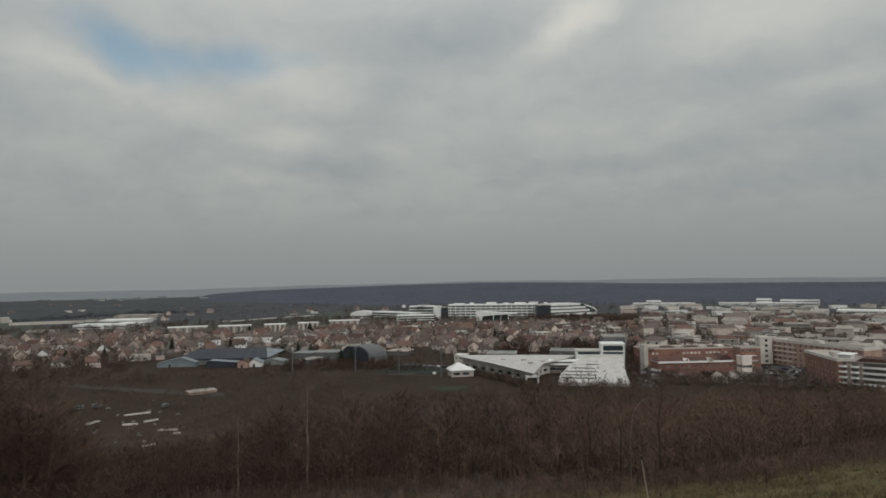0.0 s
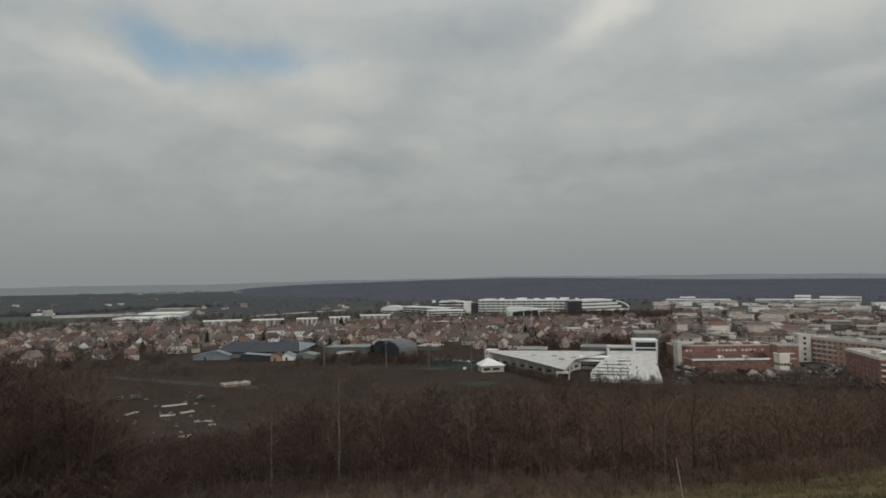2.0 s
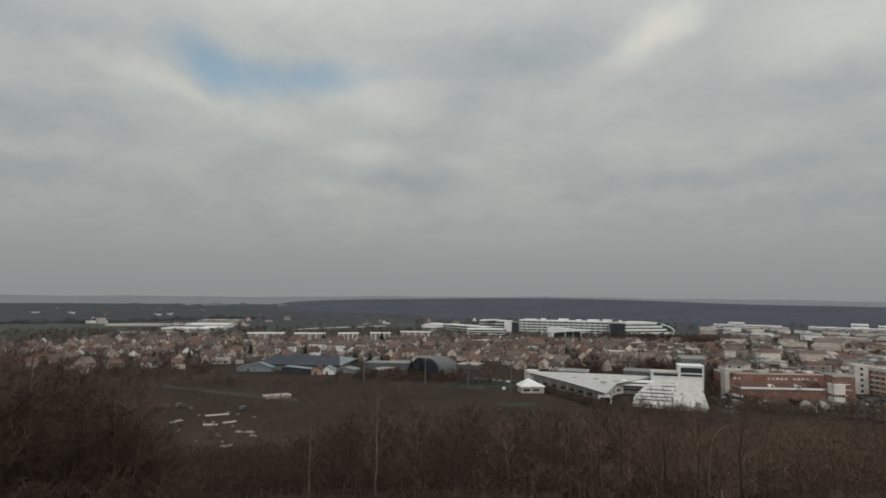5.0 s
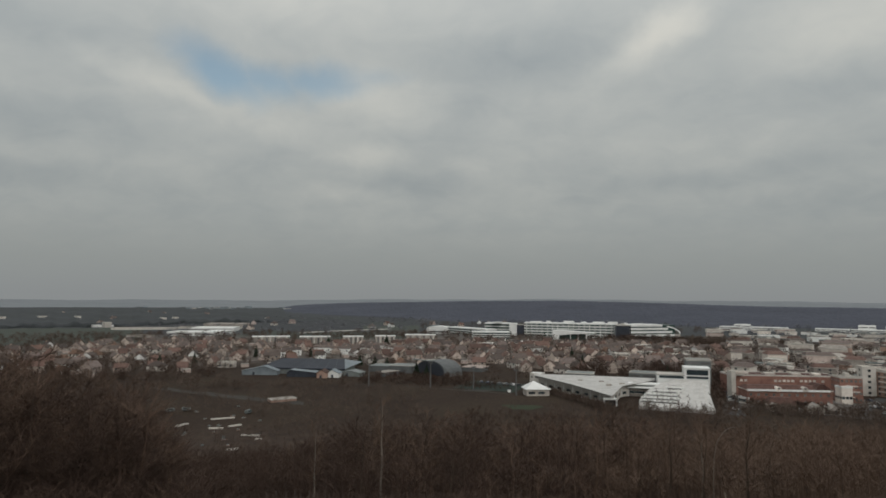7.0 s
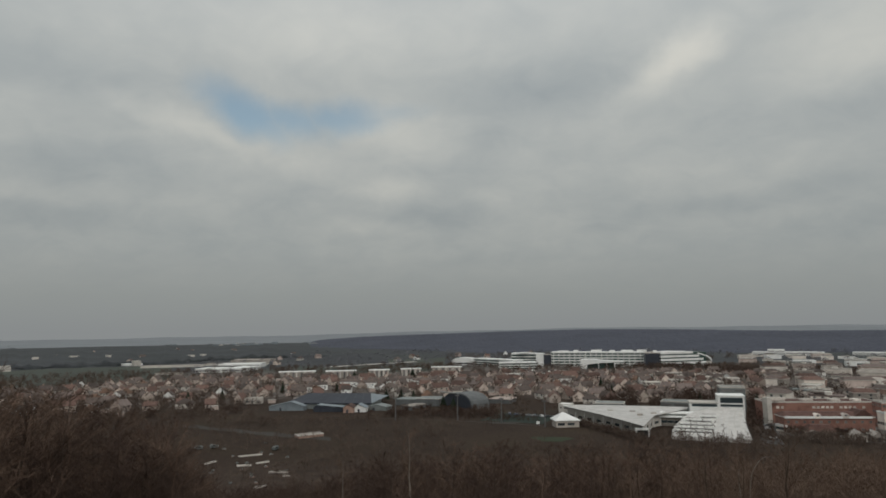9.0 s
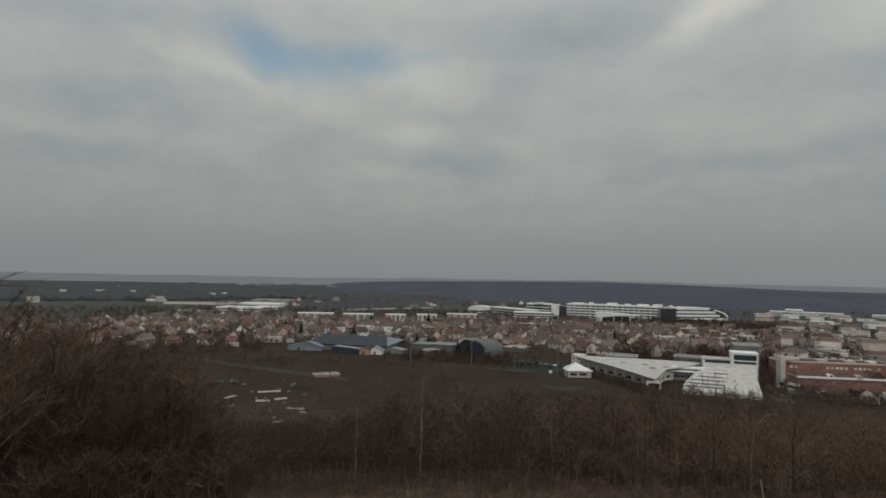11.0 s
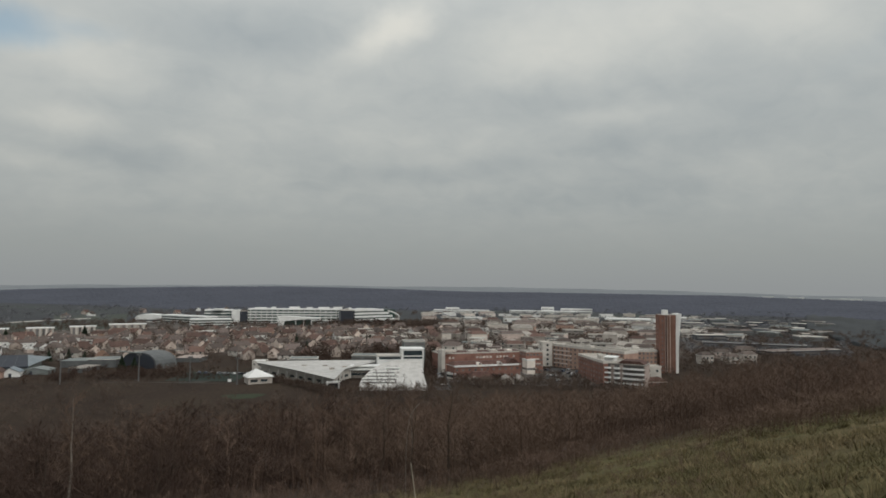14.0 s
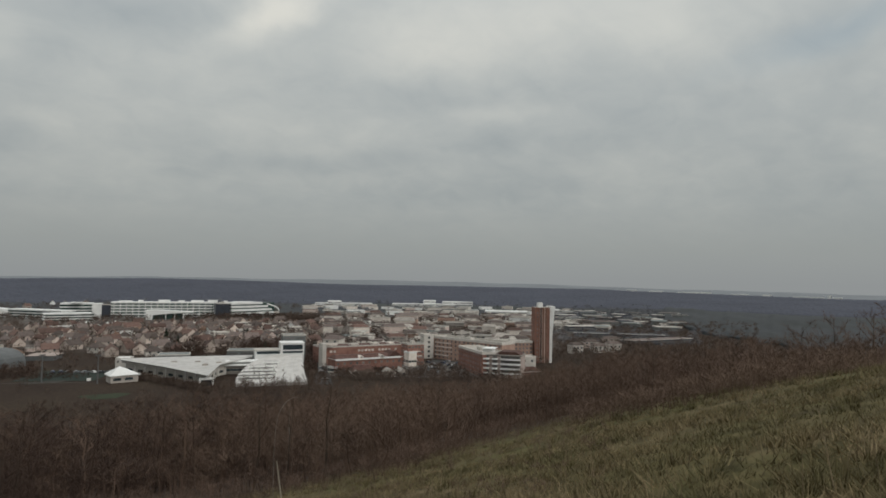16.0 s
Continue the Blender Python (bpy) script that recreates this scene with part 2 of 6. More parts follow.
M_WOOD = material("far_bare_wood", [(0.068, 0.048, 0.038), (0.096, 0.07, 0.055), (0.123, 0.092, 0.073)], 0.02, 0.3, bump=0)
M_EVERGREEN = material("evergreen_needles", [(0.018, 0.03, 0.018), (0.035, 0.05, 0.03)], 0.4, 5.0, vary=0.2, bump=0)
M_GRASS = material("dry_winter_grass", [(0.052, 0.049, 0.02), (0.104, 0.09, 0.041), (0.178, 0.138, 0.073), (0.31, 0.24, 0.15)], 0.55, 2.4, bump=0, blades=0.4)
M_STRAW = material("dead_straw", [(0.13, 0.098, 0.062), (0.24, 0.185, 0.12)], 1.0, 9.0, vary=0.2, bump=0, blades=0.4)
M_STEM = material("bleached_stem", [(0.22, 0.19, 0.145), (0.34, 0.3, 0.235)], 3.0, 20.0, bump=0)
# brown woods turned blue-grey: the ridge's distance haze is put into the colour
M_RIDGE = material("haze_tinted_forest", [(0.038, 0.042, 0.058), (0.051, 0.056, 0.077), (0.063, 0.068, 0.092)], 0.006, 0.05, bump=0)
# the plain's woods carry distance haze in their base colour
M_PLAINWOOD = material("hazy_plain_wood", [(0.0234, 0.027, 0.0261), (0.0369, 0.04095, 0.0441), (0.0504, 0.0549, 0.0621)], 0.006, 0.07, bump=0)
# paler, bluer copy for far trees, with haze mixed into the tone
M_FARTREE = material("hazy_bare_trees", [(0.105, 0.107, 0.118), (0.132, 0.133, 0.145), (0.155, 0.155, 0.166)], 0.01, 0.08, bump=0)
M_VAULT = material("dull_zinc_sheet", [(0.07, 0.076, 0.078), (0.11, 0.116, 0.118), (0.15, 0.156, 0.156)], 0.2, 2.0, 0.55, vary=0.05)
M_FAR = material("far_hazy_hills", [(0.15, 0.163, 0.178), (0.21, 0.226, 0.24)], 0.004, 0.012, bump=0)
M_ASPHALT = material("asphalt", [(0.04, 0.04, 0.04), (0.07, 0.069, 0.067)], 0.2, 3.0)
M_EARTH = material("trodden_earth", [(0.03, 0.027, 0.022), (0.044, 0.039, 0.033), (0.058, 0.052, 0.045)], 0.1, 1.0)
M_PALEBLUE = material("pale_blue_sheet_and_haze", [(0.13, 0.155, 0.175), (0.19, 0.22, 0.24), (0.25, 0.28, 0.3)], 0.15, 2.0, 0.6, vary=0.1)
M_GREENCOURT = material("green_sports_court", [(0.013, 0.022, 0.016), (0.021, 0.032, 0.025)], 0.1, 2.0)
M_CARS = [material("car_paint_" + n, [c, tuple(v * 1.2 for v in c)], 0.5, 3.0, 0.3, vary=0.2, bump=0, spec=0.5)
          for n, c in (("white", (0.42, 0.42, 0.42)), ("grey", (0.2, 0.21, 0.22)), ("black", (0.03, 0.03, 0.035)), ("blue", (0.03, 0.042, 0.075)))]
M_TYRE = material("tyre_rubber", [(0.02, 0.02, 0.02), (0.03, 0.03, 0.03)])


def ground_material():
    """Winter grass near the top, leaf litter under the trees, rough fields, gardens and woods on the plain."""
    m = bpy.data.materials.new("ground_cover")
    m.use_nodes = True
    nt = m.node_tree
    N, Lk = nt.nodes.new, nt.links.new
    b = nt.nodes["Principled BSDF"]
    b.inputs["Roughness"].default_value, b.inputs["Specular IOR Level"].default_value = 0.95, 0.15
    pos = N("ShaderNodeNewGeometry").outputs["Position"]

    def nz(scale, detail=4.0):
        n = N("ShaderNodeTexNoise")
        n.inputs["Scale"].default_value, n.inputs["Detail"].default_value = scale, detail
        Lk(pos, n.inputs["Vector"])
        return n.outputs[0]

    def tones(v, *stops):
        r = N("ShaderNodeValToRGB")
        el = r.color_ramp.elements
        while len(el) < len(stops):
            el.new(0.5)
        for i, (e, c) in enumerate(zip(el, stops)):
            e.position, e.color = 0.32 + 0.36 * i / (len(stops) - 1), (*c, 1)
        Lk(v, r.inputs[0])
        return r.outputs[0]

    def blend(f, a, c):
        x = N("ShaderNodeMix")
        x.data_type = "RGBA"
        Lk(f, x.inputs[0]), Lk(a, x.inputs[6]), Lk(c, x.inputs[7])
        return x.outputs[2]

    def step(v, lo, hi):
        r = N("ShaderNodeMapRange")
        r.inputs[1].default_value, r.inputs[2].default_value = lo, hi
        Lk(v, r.inputs[0])
        return r.outputs[0]

    def wobble(v, n, size):
        x = N("ShaderNodeMath")
        x.operation = "MULTIPLY_ADD"
        Lk(n, x.inputs[0])
        x.inputs[1].default_value = size
        Lk(v, x.inputs[2])
        return x.outputs[0]

    ln = N("ShaderNodeVectorMath")
    ln.operation = "LENGTH"
    flatten = N("ShaderNodeVectorMath")
    flatten.operation = "MULTIPLY"
    flatten.inputs[1].default_value = (1, 1, 0)
    Lk(pos, flatten.inputs[0]), Lk(flatten.outputs[0], ln.inputs[0])
    far = ln.outputs["Value"]
    n_small, n_mid, n_big, n_field = nz(1.7), nz(0.12), nz(0.02), nz(0.004, 3.0)
    grass = blend(tones(nz(0.33), (0, 0, 0), (1, 1, 1)), tones(n_small, (0.05, 0.047, 0.017), (0.086, 0.08, 0.029), (0.13, 0.115, 0.046)), tones(n_small, (0.066, 0.049, 0.025), (0.11, 0.084, 0.044), (0.165, 0.125, 0.071)))
    litter = tones(n_mid, (0.036, 0.025, 0.02), (0.052, 0.037, 0.029), (0.07, 0.051, 0.04))
    field = blend(n_mid, tones(n_big, (0.024, 0.0148, 0.0104), (0.036, 0.024, 0.017), (0.048, 0.0355, 0.023)), tones(nz(0.45), (0.02, 0.0122, 0.0086), (0.036, 0.024, 0.017), (0.058, 0.0405, 0.0275)))
    town = tones(nz(0.06), (0.065, 0.053, 0.046), (0.12, 0.104, 0.093), (0.185, 0.165, 0.15))
    # far ground goes blue-grey: haze painted into the ground colour by distance
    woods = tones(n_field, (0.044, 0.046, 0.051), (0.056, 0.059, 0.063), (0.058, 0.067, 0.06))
    side = N("ShaderNodeSeparateXYZ")
    Lk(pos, side.inputs[0])
    cl = N("ShaderNodeClamp")
    cl.inputs[1].default_value, cl.inputs[2].default_value = -14.0, 12.0
    Lk(side.outputs[0], cl.inputs[0])
    col = blend(step(wobble(wobble(far, n_mid, 16.0), cl.outputs[0], -1.1), 24.0, 32.0), grass, litter)
    col = blend(step(wobble(far, n_big, 60.0), 300.0, 350.0), col, field)
    ratio = N("ShaderNodeMath")
    ratio.operation = "DIVIDE"
    Lk(side.outputs[0], ratio.inputs[0]), Lk(far, ratio.inputs[1])
    built = N("ShaderNodeMath")
    built.operation = "MULTIPLY"
    Lk(step(wobble(far, n_big, 120.0), 610.0, 680.0), built.inputs[0])
    Lk(step(ratio.outputs[0], 0.66, 0.6), built.inputs[1])
    col = blend(built.outputs[0], col, town)
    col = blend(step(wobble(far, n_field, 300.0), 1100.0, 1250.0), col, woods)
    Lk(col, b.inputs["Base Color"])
    bp = N("ShaderNodeBump")
    bp.inputs["Strength"].default_value, bp.inputs["Distance"].default_value = 0.5, 0.06
    Lk(n_small, bp.inputs["Height"])
    Lk(bp.outputs[0], b.inputs["Normal"])
    return m


M_GROUND = ground_material()


# ---- making things ----
def pol(az, d):
    """The place on the plan in a direction (degrees clockwise from y) at a distance."""
    return d * math.sin(radians(az)), d * math.cos(radians(az))


def smoothmin(a, b, k):
    h = np.clip(0.5 + 0.5 * (b - a) / k, 0, 1)
    return b * (1 - h) + a * h - k * h * (1 - h)


def gz(x, y):
    """The ground's height: a grassy shoulder that tilts down ahead, a wooded slope, then the plain."""
    x, y = np.asarray(x, float), np.asarray(y, float)
    d = np.hypot(x, y)
    ax, ay = math.sin(radians(-23.6)), math.cos(radians(-23.6))
    shoulder = np.minimum(58.4 - smoothmin(0.351 * (x * ax + y * ay), 0.275 * d, 0.04 * d + 0.01), 66)
    slope = 58.4 - 0.31 * (d - 24)
    z = smoothmin(shoulder, slope, 2.5)
    z = -smoothmin(-z, np.zeros_like(z), 6.0)
    z = np.where(d > 320, 0.0, z)
    return z + np.where(d < 60, 0.05 * np.sin(x * 1.3 + 0.7 * y) * np.sin(y * 0.9 - 0.4 * x), 0)


def mesh(name, verts, faces, mats):
    me = bpy.data.meshes.new(name)
    me.from_pydata([tuple(v) for v in verts], [], [tuple(f) for f in faces])
    for m in mats if isinstance(mats, (list, tuple)) else (mats,):
        me.materials.append(m)
    return me


def quick_tris(name, verts, mat):
    """A mesh of loose triangles from an array of n x 3 corners."""
    v = np.asarray(verts, np.float32).reshape(-1, 3)
    n = len(v) // 3
    me = bpy.data.meshes.new(name)
    me.vertices.add(len(v))
    me.vertices.foreach_set("co", v.ravel())
    me.loops.add(len(v))
    me.loops.foreach_set("vertex_index", np.arange(len(v), dtype=np.int32))
    me.polygons.add(n)
    me.polygons.foreach_set("loop_start", np.arange(0, 3 * n, 3, dtype=np.int32))
    me.update(calc_edges=True)
    me.materials.append(mat)
    return me


def box(bm, x0, x1, y0, y1, z0, z1):
    v = [bm.verts.new(p) for p in ((x0, y0, z0), (x1, y0, z0), (x1, y1, z0), (x0, y1, z0),
                                   (x0, y0, z1), (x1, y0, z1), (x1, y1, z1), (x0, y1, z1))]
    for f in ((3, 2, 1, 0), (4, 5, 6, 7), (0, 1, 5, 4), (1, 2, 6, 5), (2, 3, 7, 6), (3, 0, 4, 7)):
        bm.faces.new([v[i] for i in f])


def boxes(*list_of):
    bm = bmesh.new()
    for b in list_of:
        box(bm, *b)
    return bm


def prism(bm, outline, y0, y1):
    """A solid with an outline in x and z, from y0 to y1."""
    a = [bm.verts.new((x, y0, z)) for x, z in outline]
    b = [bm.verts.new((x, y1, z)) for x, z in outline]
    n = len(outline)
    bm.faces.new(a)
    bm.faces.new(b[::-1])
    for i in range(n):
        bm.faces.new((a[i], b[i], b[(i + 1) % n], a[(i + 1) % n]))
    bmesh.ops.recalc_face_normals(bm, faces=bm.faces)


def done(name, bm, mat):
    me = bpy.data.meshes.new(name)
    bm.to_mesh(me)
    bm.free()
    me.materials.append(mat)
    return me


def part(name, bm, mat, parent, label="", at=None):
    """Links a bmesh (or a finished mesh) as one part under a thing or a part."""
    me = bm if isinstance(bm, bpy.types.Mesh) else done(name, bm, mat)
    ob = new(name, me)
    ob.parent = parent
    if at is not None:
        ob.matrix_basis = at
    return tagged(ob, label)


def thing(name, m, label, category, group="", kind=""):
    ob = new(name)
    ob.empty_display_size = 0.5
    ob.matrix_basis = m
    return tagged(ob, label, category, group, kind)


def front(a, b):
    """A frame of axes for a building: x runs along its front from a to b (direction, distance), y away from the viewer's hill."""
    ax, ay = pol(*a)
    bx, by = pol(*b)
    L = math.hypot(bx - ax, by - ay)
    return pose(ax, ay, 0, 0, 0, math.degrees(math.atan2(by - ay, bx - ax))), L


def window_mesh(w, h, glass, frame_mat, name="window", trim=0.09):
    """A pane set back in a frame that stands 6 cm proud of the wall (the wall is at y = 0)."""
    bm = boxes((-w / 2, w / 2, -0.02, 0.05, 0, h))
    n = len(bm.faces)
    t = trim
    box(bm, -w / 2 - t, -w / 2, -0.07, 0.05, -t, h + t)
    box(bm, w / 2, w / 2 + t, -0.07, 0.05, -t, h + t)
    box(bm, -w / 2, w / 2, -0.07, 0.05, -t, 0)
    box(bm, -w / 2, w / 2, -0.07, 0.05, h, h + t)
    bm.faces.ensure_lookup_table()
    for i, f in enumerate(bm.faces):
        f.material_index = 0 if i < n else 1
    me = done(name, bm, glass)
    me.materials.append(frame_mat)
    return me


# ---- the ground, one sheet to the horizon ----
def build_ground():
    seg = 288
    radii = [0.0] + list(np.geomspace(0.6, 60, 46)) + list(np.geomspace(63, 340, 50)) + list(np.geomspace(360, 4900, 40))
    a = np.linspace(0, 2 * np.pi, seg, endpoint=False)
    verts = [(0, 0, float(gz(0, 0)))]
    for r in radii[1:]:
        x, y = r * np.sin(a), r * np.cos(a)
        verts += list(zip(x, y, gz(x, y)))
    faces = [(0, 1 + (i + 1) % seg, 1 + i) for i in range(seg)]
    for k in range(len(radii) - 2):
        o, p = 1 + k * seg, 1 + (k + 1) * seg
        faces += [(o + i, o + (i + 1) % seg, p + (i + 1) % seg, p + i) for i in range(seg)]
    me = mesh("ground", verts, faces, M_GROUND)
    me.shade_smooth()
    tagged(new("ground", me), "brown winter hillside falling to a wide built-up plain", "ground", kind="structure")


build_ground()


def interp(x, table):
    return float(np.interp(x, [p[0] for p in table], [p[1] for p in table]))


def build_ridges():
    rng = np.random.default_rng(4)
    # the long wooded ridge behind the town: crest height by direction
    crest = [(-22.5, -1.5), (-21, -1.15), (-20, -0.92), (-16, -0.68), (-11.4, -0.55), (-4, -0.37), (3.3, -0.27), (10, -0.34), (20, -0.56), (41, -0.6), (45, -0.74), (60, -1.0), (75, -1.05)]
    near = [(-24, 2250), (-15, 1900), (-5, 1550), (75, 1500)]
    az = np.arange(-22.5, 76, 0.15)
    rows = np.linspace(0, 1, 30)
    verts, faces = [], []
    for j, s in enumerate(rows):
        for i, a in enumerate(az):
            d = interp(a, near) + 900 * s + 40 * math.sin(a * 0.3)
            top = EYE + (interp(a, near) + 760) * math.tan(radians(interp(a, crest))) - 2
            z = top * min(1, (s / 0.8)) ** 1.15 if s < 0.85 else top
            z += rng.uniform(0, 2.0) if s > 0.02 else -1
            verts.append((*pol(a + rng.uniform(-0.05, 0.05), d), z))
    n = len(az)
    for j in range(len(rows) - 1):
        faces += [(j * n + i, j * n + i + 1, (j + 1) * n + i + 1, (j + 1) * n + i) for i in range(n - 1)]
    tagged(new("forest_ridge", mesh("forest_ridge", verts, faces, M_RIDGE)), "long low ridge of bare winter forest, tinted blue-grey for haze", "forest", kind="stuff")
    # pale hills at the edge of sight, the haze put into their colour
    az = np.arange(-75, 95, 0.5)
    verts, faces = [], []
    for j, (d, k) in enumerate(((2900, 0.0), (3600, 0.3), (4300, 0.75), (4650, 1.0), (4850, 0.9))):
        for a in az:
            low = interp(a, [(-75, -0.5), (-25, -0.46), (-10, -0.26), (3, -0.12), (30, -0.14), (42, -0.36), (60, -0.6), (95, -0.62)])
            top = EYE + 4650 * math.tan(radians(low)) + 2 * math.sin(a * 0.37) + 1.5 * math.sin(a * 0.9)
            verts.append((*pol(a, d), top * k - 2))
    n = len(az)
    for j in range(4):
        faces += [(j * n + i, j * n + i + 1, (j + 1) * n + i + 1, (j + 1) * n + i) for i in range(n - 1)]
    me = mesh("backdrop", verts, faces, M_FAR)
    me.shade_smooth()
    tagged(new("backdrop", me), "hills at the horizon, tinted pale blue-grey for haze", "hills", kind="structure")


build_ridges()


def closed_wood(az0, az1, near, depth, height, label):
    """The closed, uneven top of a bare wood far out on the plain."""
    rng = np.random.default_rng(int(depth))
    az, rows = np.arange(az0, az1, 0.22), np.linspace(0, 1, 34)
    verts, faces = [], []
    for s in rows:
        for a in az:
            d = interp(a, near) + depth * s * s + 14 * math.sin(a * 2.3) + 9 * math.sin(a * 5.1)
            swell = 0.7 + 0.3 * math.sin(a * 1.13) * math.sin(a * 2.9 + 1) + 0.15 * math.sin(a * 7.3)
            gap = 0.5 + 0.5 * math.sin(a * 1.7 + 9 * s) * math.sin(a * 0.6 - 14 * s)
            z = (swell * height * (0.45 + 0.55 * gap) * min(1.0, 12 * s) + rng.uniform(0, 0.14) * height) * min(1.0, (az1 - a) / 7) - 0.3
            verts.append((*pol(a + rng.uniform(-0.07, 0.07), d), z if 0 < s < 1 else -0.5))
    n = len(az)
    for j in range(len(rows) - 1):
        faces += [(j * n + i, j * n + i + 1, (j + 1) * n + i + 1, (j + 1) * n + i) for i in range(n - 1)]
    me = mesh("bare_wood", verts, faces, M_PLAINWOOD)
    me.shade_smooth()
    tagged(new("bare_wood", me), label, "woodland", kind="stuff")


closed_wood(-56, -17, [(-56, 1290), (-33, 1300), (-28, 1400), (-17, 1500)], 1500, 10.0, "flat dark winter wood out on the plain, tinted blue-grey for haze")
closed_wood(47, 80, [(47, 1050), (50, 820), (56, 700), (80, 620)], 720, 6.0, "dark winter wood beyond the goods sheds, haze in its colour")


# ---- trees ----
def frame_of(v):
    v = v / np.linalg.norm(v)
    a = np.cross(v, (0.3, 0.2, 1.0) if abs(v[2]) < 0.9 else (1.0, 0.1, 0.0))
    a /= np.linalg.norm(a)
    return a, np.cross(v, a)


def limb(out, p, q, r0, r1):
    """A tapered three-sided limb."""
    a, b = frame_of(q - p)
    ring = [(math.cos(t), math.sin(t)) for t in (0, 2.094, 4.189)]
    lo = [p + r0 * (c * a + s * b) for c, s in ring]
    hi = [q + r1 * (c * a + s * b) for c, s in ring]
    for i in range(3):
        j = (i + 1) % 3
        out += [lo[i], lo[j], hi[j], lo[i], hi[j], hi[i]]


def twig(out, p, v, w, rng):
    s = np.cross(v, rng.normal(size=3))
    s *= w / (np.linalg.norm(s) + 1e-9)
    out += [p - s, p + s, p + v]


def bare_tree_mesh(rng, h, spread, limbs, subs, twigs, width, lean=0.05, knee=0.012):
    """Trunk and crown of a leafless tree as two lists of triangles."""
    trunk, crown = [], []
    top = np.array([rng.normal(0, lean) * h, rng.normal(0, lean) * h, h])
    pts = [np.zeros(3)]
    for k in range(1, 6):
        pts.append(top * k / 5 + np.append(rng.normal(0, knee * h, 2), 0))
    r = 0.012 * h + 0.02
    for k in range(5):
        limb(trunk, pts[k], pts[k + 1], r * (1 - 0.19 * k), r * (1 - 0.19 * (k + 1)) + 0.005)
    for i in range(limbs):
        f = 0.22 + 0.76 * (i + rng.uniform(0, 1)) / limbs
        k = min(4, int(f * 5))
        p = pts[k] + (pts[k + 1] - pts[k]) * (f * 5 - k)
        t = rng.uniform(0, 6.283)
        ln = spread * h * (1.15 - f) * rng.uniform(0.7, 1.25) + 0.08 * h
        v = np.array([math.cos(t), math.sin(t), rng.uniform(0.5, 1.5)])
        v *= ln / np.linalg.norm(v)
        if twigs:
            limb(crown, p, p + v, 0.2 * r, 0.07 * r)
        else:
            twig(crown, p, v, 0.16 * r, rng)
        for s in range(subs):
            g = rng.uniform(0.25, 1.0)
            p2 = p + v * g
            v2 = v / ln + rng.normal(0, 0.65, 3) + (0, 0, 0.35)
            v2 *= ln * rng.uniform(0.3, 0.6) / np.linalg.norm(v2)
            if twigs:
                limb(crown, p2, p2 + v2, 0.09 * r, 0.035 * r)
            else:
                twig(crown, p2, v2 * 1.3, width, rng)
            for _ in range(twigs):
                p3 = p2 + v2 * rng.uniform(0.2, 1.0)
                v3 = v2 * rng.uniform(0.4, 0.9) + rng.normal(0, 0.3 * ln * 0.4, 3)
                v3[2] = abs(v3[2]) * 0.9
                twig(crown, p3, v3, width, rng)
    return np.array(trunk), np.array(crown)


def bushy_mesh(rng, n, wide, tall, length, width):
    """A leafless crown far off: a short trunk and many twigs that spread from inside an uneven crown, 8 m high."""
    trunk, crown = [], []
    limb(trunk, np.zeros(3), np.array([0, 0, 5.0]), 0.16, 0.05)
    lobes = [np.array([rng.normal(0, wide * 0.4), rng.normal(0, wide * 0.4), 8 - tall / 2 - abs(rng.normal(0, tall * 0.2))]) for _ in range(4)]
    for k in range(n):
        v = rng.normal(size=3)
        v /= np.linalg.norm(v)
        c = lobes[k % 4]
        p = c + v * (wide * 0.55, wide * 0.55, tall * 0.4) * rng.uniform(0.1, 1) ** 0.5
        p[2] = max(0.3, min(7.9, p[2]))
        t = v * 0.8 + rng.normal(0, 0.4, 3) + (0, 0, 0.6)
        twig(crown, p, t * length / np.linalg.norm(t), width, rng)
    return np.array(trunk), np.array(crown)


# how high the wood's tops stand under the eye's level, by direction
CANOPY = [(-80, 1.0), (-50, 0.6), (-45.3, -0.5), (-43.7, -1.1), (-42.3, -2.4), (-41.2, -4.0), (-39.6, -4.9), (-36.4, -6.0), (-33.4, -7.0), (-31.6, -8.6), (-29.7, -11.0), (-28, -12.5), (-20, -12.6), (-15, -10.6), (0, -10.2), (8, -9.4),
          (16, -9.3), (30, -9.0), (36, -7.8), (42, -6.2), (50, -4.6), (62.7, -3.1), (80, -2.4)]


def room(az, d, x, y):
    """How tall a tree may grow at that place on the slope."""
    return EYE - float(gz(x, y)) - d * math.tan(radians(-interp(az, CANOPY)))


